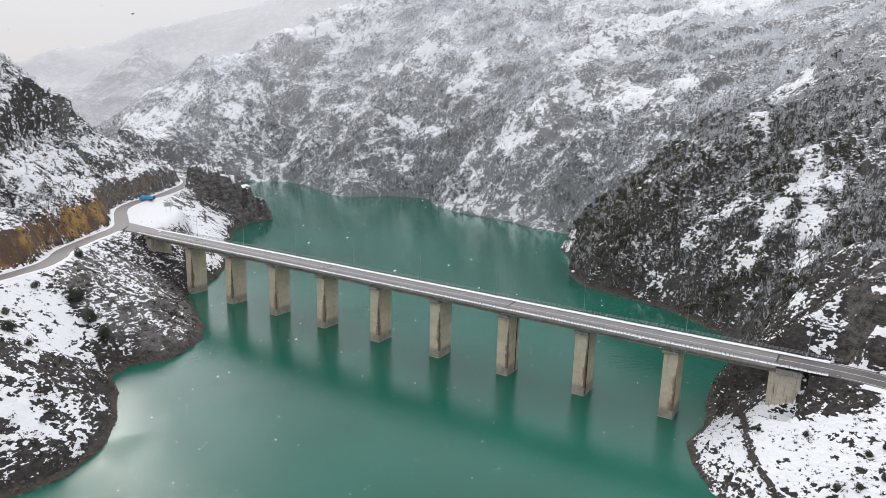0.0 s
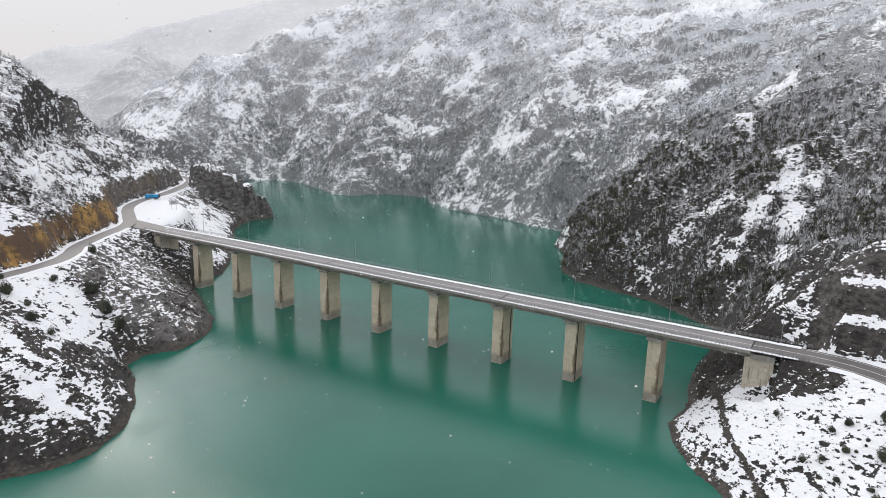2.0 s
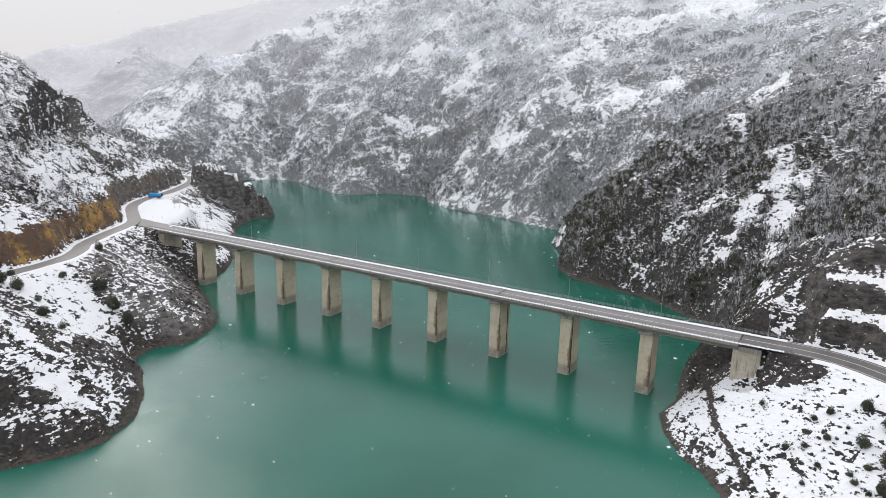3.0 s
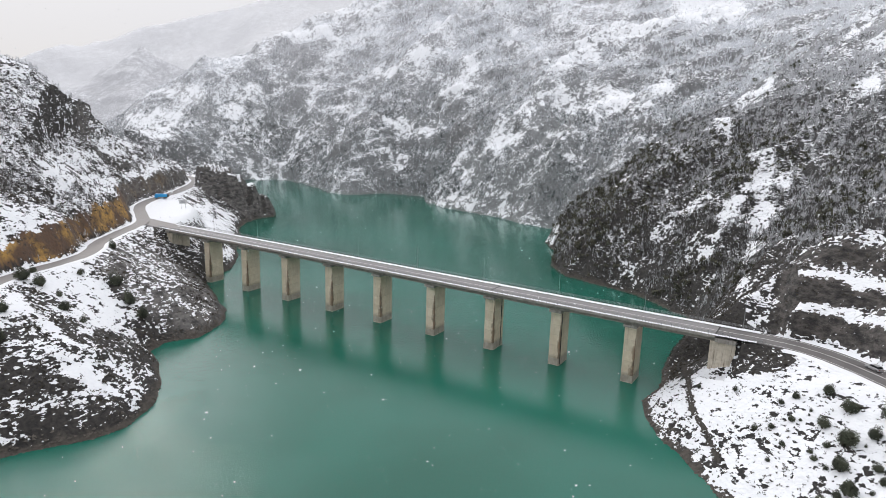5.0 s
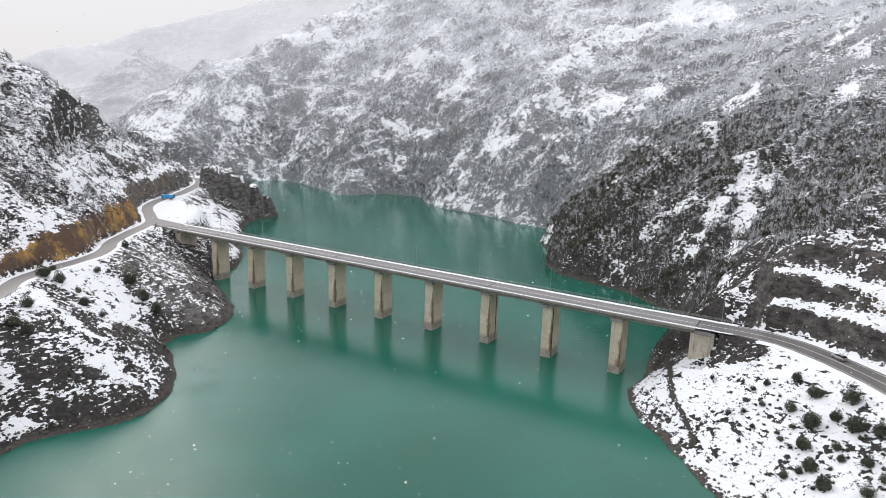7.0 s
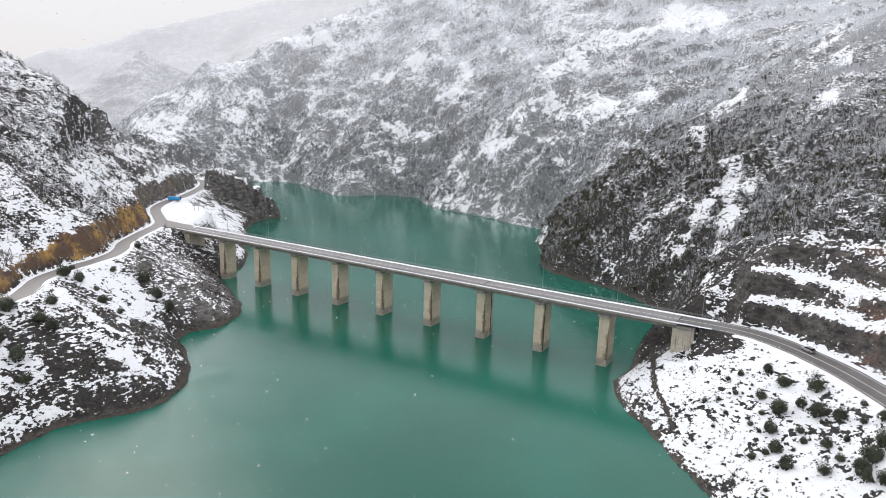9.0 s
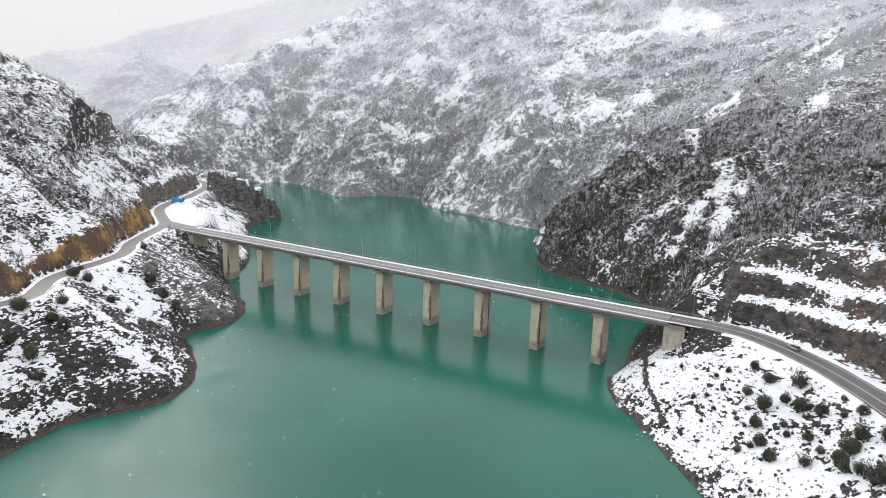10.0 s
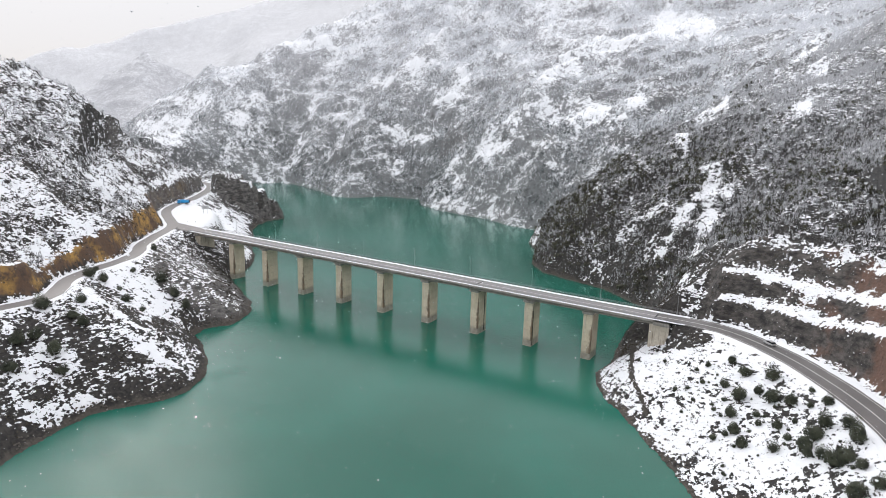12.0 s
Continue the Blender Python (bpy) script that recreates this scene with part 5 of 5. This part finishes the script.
# low stone line down the right bank
path = rounded_line([(15, 11), (19, -4), (23, -20), (26, -29), (29, -34), (32, -39), (36, -47)], 0.55)
rs = np.random.RandomState(9)
vs, fs = [], []
path = np.repeat(path, 5, axis=0) + rs.normal(size=(5 * len(path), 2)) * 0.38
for (x, y), z in zip(path, lie_of(path[:, 0], path[:, 1])[0]):
    for r in (rs.uniform(0.28, 0.62),):
        n = len(vs)
        for dx, dy, dz in ((1, 0, 0), (0, 1, 0), (-1, 0, 0), (0, -1, 0), (0, 0, 0.8), (0, 0, -0.8)):
            vs.append((x + r * dx * rs.uniform(0.6, 1.2), y + r * dy * rs.uniform(0.6, 1.2), z + 0.1 + r * dz))
        fs += [(n, n + 1, n + 4), (n + 1, n + 2, n + 4), (n + 2, n + 3, n + 4), (n + 3, n, n + 4), (n + 1, n, n + 5), (n + 2, n + 1, n + 5), (n + 3, n + 2, n + 5), (n, n + 3, n + 5)]
tagged(from_arrays("stone_row", vs, fs, plain_material("dark_field_stone", (0.025, 0.022, 0.019), (0.10, 0.09, 0.078), 2.0)), "dark row of loose stones running down the snowy bank", "stones", kind="stuff")


# ---------------------------------------------------------------- vehicles, sign
GLASS = plain_material("dark_car_glass", (0.01, 0.011, 0.012), (0.03, 0.032, 0.035), 2.0, 0.08)


def hull(bm, sections):
    """A body from cross-sections (x, half width, bottom, top)."""
    rings = []
    for x, w, z0, z1 in sections:
        c = 0.12 * (z1 - z0)
        rings.append([bm.verts.new((x, y, z)) for y, z in ((-w, z0), (w, z0), (w, z1 - c), (w - c, z1), (-w + c, z1), (-w, z1 - c))])
    for a, b in zip(rings[:-1], rings[1:]):
        for i in range(6):
            j = (i + 1) % 6
            bm.faces.new((a[i], a[j], b[j], b[i]))
    bm.faces.new(rings[0][::-1])
    bm.faces.new(rings[-1])
    bmesh.ops.recalc_face_normals(bm, faces=bm.faces[:])
    return bm


def wheel(parent, x, y, r, wide):
    bm = bmesh.new()
    bmesh.ops.create_cone(bm, cap_ends=True, segments=18, radius1=r, radius2=r, depth=wide, matrix=pose(x, y, r, 90))
    w = part("wheel", bm, TYRE, parent)
    bm = bmesh.new()
    bmesh.ops.create_cone(bm, cap_ends=True, segments=14, radius1=r * 0.6, radius2=r * 0.6, depth=wide + 0.04, matrix=pose(x, y, r, 90))
    part("rim", bm, STEEL, w)


def build_car():
    car = new("car")
    tagged(car, "silver estate car driving on the wet road", "car")
    paint = plain_material("silver_car_paint", (0.36, 0.37, 0.375), (0.46, 0.465, 0.47), 1.0, 0.3, 0.5, 0.02)
    part("body", hull(bmesh.new(), [(-2.15, 0.72, 0.35, 0.78), (-2.05, 0.84, 0.28, 0.95), (-0.9, 0.88, 0.25, 1.0), (1.0, 0.88, 0.25, 0.98), (2.0, 0.84, 0.28, 0.84), (2.2, 0.7, 0.35, 0.68)]), paint, car)
    part("cabin", hull(bmesh.new(), [(-2.0, 0.78, 0.9, 1.0), (-1.8, 0.76, 0.9, 1.38), (-0.4, 0.74, 0.9, 1.5), (0.4, 0.74, 0.9, 1.44), (1.15, 0.78, 0.9, 0.99)]), GLASS, car, "dark window band")
    part("roof", bevelled_box(-1.7, 0.35, -0.62, 0.62, 1.46, 1.53, 0.02), paint, car)
    for x in (-1.35, 1.35):
        for y in (-0.8, 0.8):
            wheel(car, x, y, 0.32, 0.2)
    for y in (-0.55, 0.55):
        part("headlight", bevelled_box(2.08, 2.2, y - 0.15, y + 0.15, 0.58, 0.7, 0.02), PAINT, car, "clear headlight")
        part("tail_light", bevelled_box(-2.16, -2.06, y - 0.12, y + 0.12, 0.6, 0.8, 0.02), plain_material("red_lens", (0.2, 0.01, 0.01), (0.3, 0.02, 0.02), 3.0, 0.3), car, "red tail light")
    return car


car = build_car()
car.matrix_basis = pose(66.5, -11.2, 23.16, 0, 0, 137)


def build_lorry():
    lorry = new("lorry")
    tagged(lorry, "blue tipper lorry parked beside the snowy road", "lorry")
    blue = plain_material("blue_lorry_paint", (0.01, 0.24, 0.55), (0.03, 0.36, 0.70), 1.2, 0.4)
    part("chassis", bevelled_box(-3.9, 3.7, -0.5, 0.5, 0.75, 1.05, 0.03), TYRE, lorry)
    part("tipper_body", hull(bmesh.new(), [(-3.9, 1.2, 1.1, 2.7), (-1.0, 1.25, 1.1, 2.8), (1.5, 1.25, 1.1, 2.8)]), blue, lorry, "blue tipper body")
    part("tailgate", bevelled_box(-4.6, -3.92, -1.2, 1.2, 0.9, 2.75, 0.05), TYRE, lorry, "dark tailgate")
    cab = part("cab", hull(bmesh.new(), [(1.7, 1.2, 0.7, 3.0), (3.2, 1.22, 0.6, 3.0), (3.75, 1.2, 0.6, 1.9)]), blue, lorry, "blue cab")
    part("windscreen", bevelled_box(3.2, 3.55, -1.05, 1.05, 1.95, 2.7, 0.04), GLASS, cab)
    part("side_board", bevelled_box(-1.5, 1.5, -1.3, -1.26, 1.15, 2.85, 0.01), blue, lorry, "blue side board")
    part("top_cover", bevelled_box(-1.2, 1.5, -1.2, 1.2, 2.82, 2.95, 0.03), blue, lorry, "blue cover")
    for x in (-3.0, -1.9, 2.6):
        for y in (-1.0, 1.0):
            wheel(lorry, x, y, 0.5, 0.3)
    return lorry


lorry = build_lorry()
lorry.matrix_basis = pose(-322, 53, ground_z(-322, 53) + 0.18, 0, 0, 228)


def build_sign():
    sign = new("road_sign")
    tagged(sign, "large pale roadside sign board on two steel posts", "road sign")
    for y in (-1.2, 1.2):
        part("post", bevelled_box(-0.08, 0.08, y - 0.08, y + 0.08, -0.5, 5.2, 0.02), STEEL, sign)
    board = part("board", bevelled_box(0.09, 0.16, -2.3, 2.3, 2.9, 5.3, 0.02), plain_material("weathered_sign_face", (0.42, 0.43, 0.43), (0.58, 0.59, 0.59), 1.5, 0.5), sign)
    for k, (w, z) in enumerate(((1.7, 4.7), (1.3, 4.15), (1.6, 3.6))):
        part("text_bar", bevelled_box(0.16, 0.175, -w, w * 0.7, z - 0.12, z + 0.12, 0.004), plain_material("grey_lettering", (0.2, 0.21, 0.22), (0.3, 0.31, 0.32), 2.0), board)
    return sign


sign = build_sign()
sign.matrix_basis = pose(-280, 38, ground_z(-280, 38), 0, 0, -35)


def build_guard_rail(points, label):
    line = rounded_line(points, 2.0)
    rail = new("guard_rail")
    tagged(rail, label, "guard rail", group="guard rails")
    bm = bmesh.new()
    rings = []
    for x, y, z in line:
        rings.append([bm.verts.new((x, y, z + h)) for h in (0.5, 0.6, 0.68, 0.76)])
    for a, b in zip(rings[:-1], rings[1:]):
        for i in range(3):
            bm.faces.new((a[i], a[i + 1], b[i + 1], b[i]))
    bmesh.ops.solidify(bm, geom=bm.faces[:], thickness=0.05)
    part("beam", bm, STEEL, rail)
    post = mesh_of("post", bevelled_box(-0.06, 0.06, -0.06, 0.06, -0.4, 0.74, 0.01), STEEL)
    for x, y, z in line[::2]:
        shared("post", post, rail, (x, y, z))
    return rail


def beside(line, off, low, high):
    p = np.array(line)
    t = np.gradient(p[:, :2], axis=0)
    t /= np.linalg.norm(t, axis=1)[:, None]
    q = np.column_stack([p[:, 0] - t[:, 1] * off, p[:, 1] + t[:, 0] * off, p[:, 2]])
    return q[(q[:, 1] > low) & (q[:, 1] < high)][::2]


build_guard_rail(beside(LEFT_LINE, -5.0, 62, 128), "grey steel guard rail along the bend above the lake")
build_guard_rail(beside(LEFT_LINE, -4.7, -128, -112), "grey steel guard rail above the snowy bank")


# ---------------------------------------------------------------- falling snow
def build_snowfall():
    rs = np.random.RandomState(33)
    p = np.column_stack([rs.uniform(-45, 90, 6400), rs.uniform(-262, -110, 6400), rs.uniform(52, 116, 6400)])
    a, b = np.array([37.7, -184.1, 84.4]), np.array([79.9, -252.6, 101.4])
    s = np.clip(((p - a) @ (b - a)) / ((b - a) @ (b - a)), 0, 1)
    p = p[np.linalg.norm(p - a - s[:, None] * (b - a), axis=1) > 7]
    strew("falling_snow", stone_kinds, p, rs.uniform(0.016, 0.062, len(p)), SNOW, "loose white snowflakes drifting down over the lake", "snowflakes", 34)


build_snowfall()
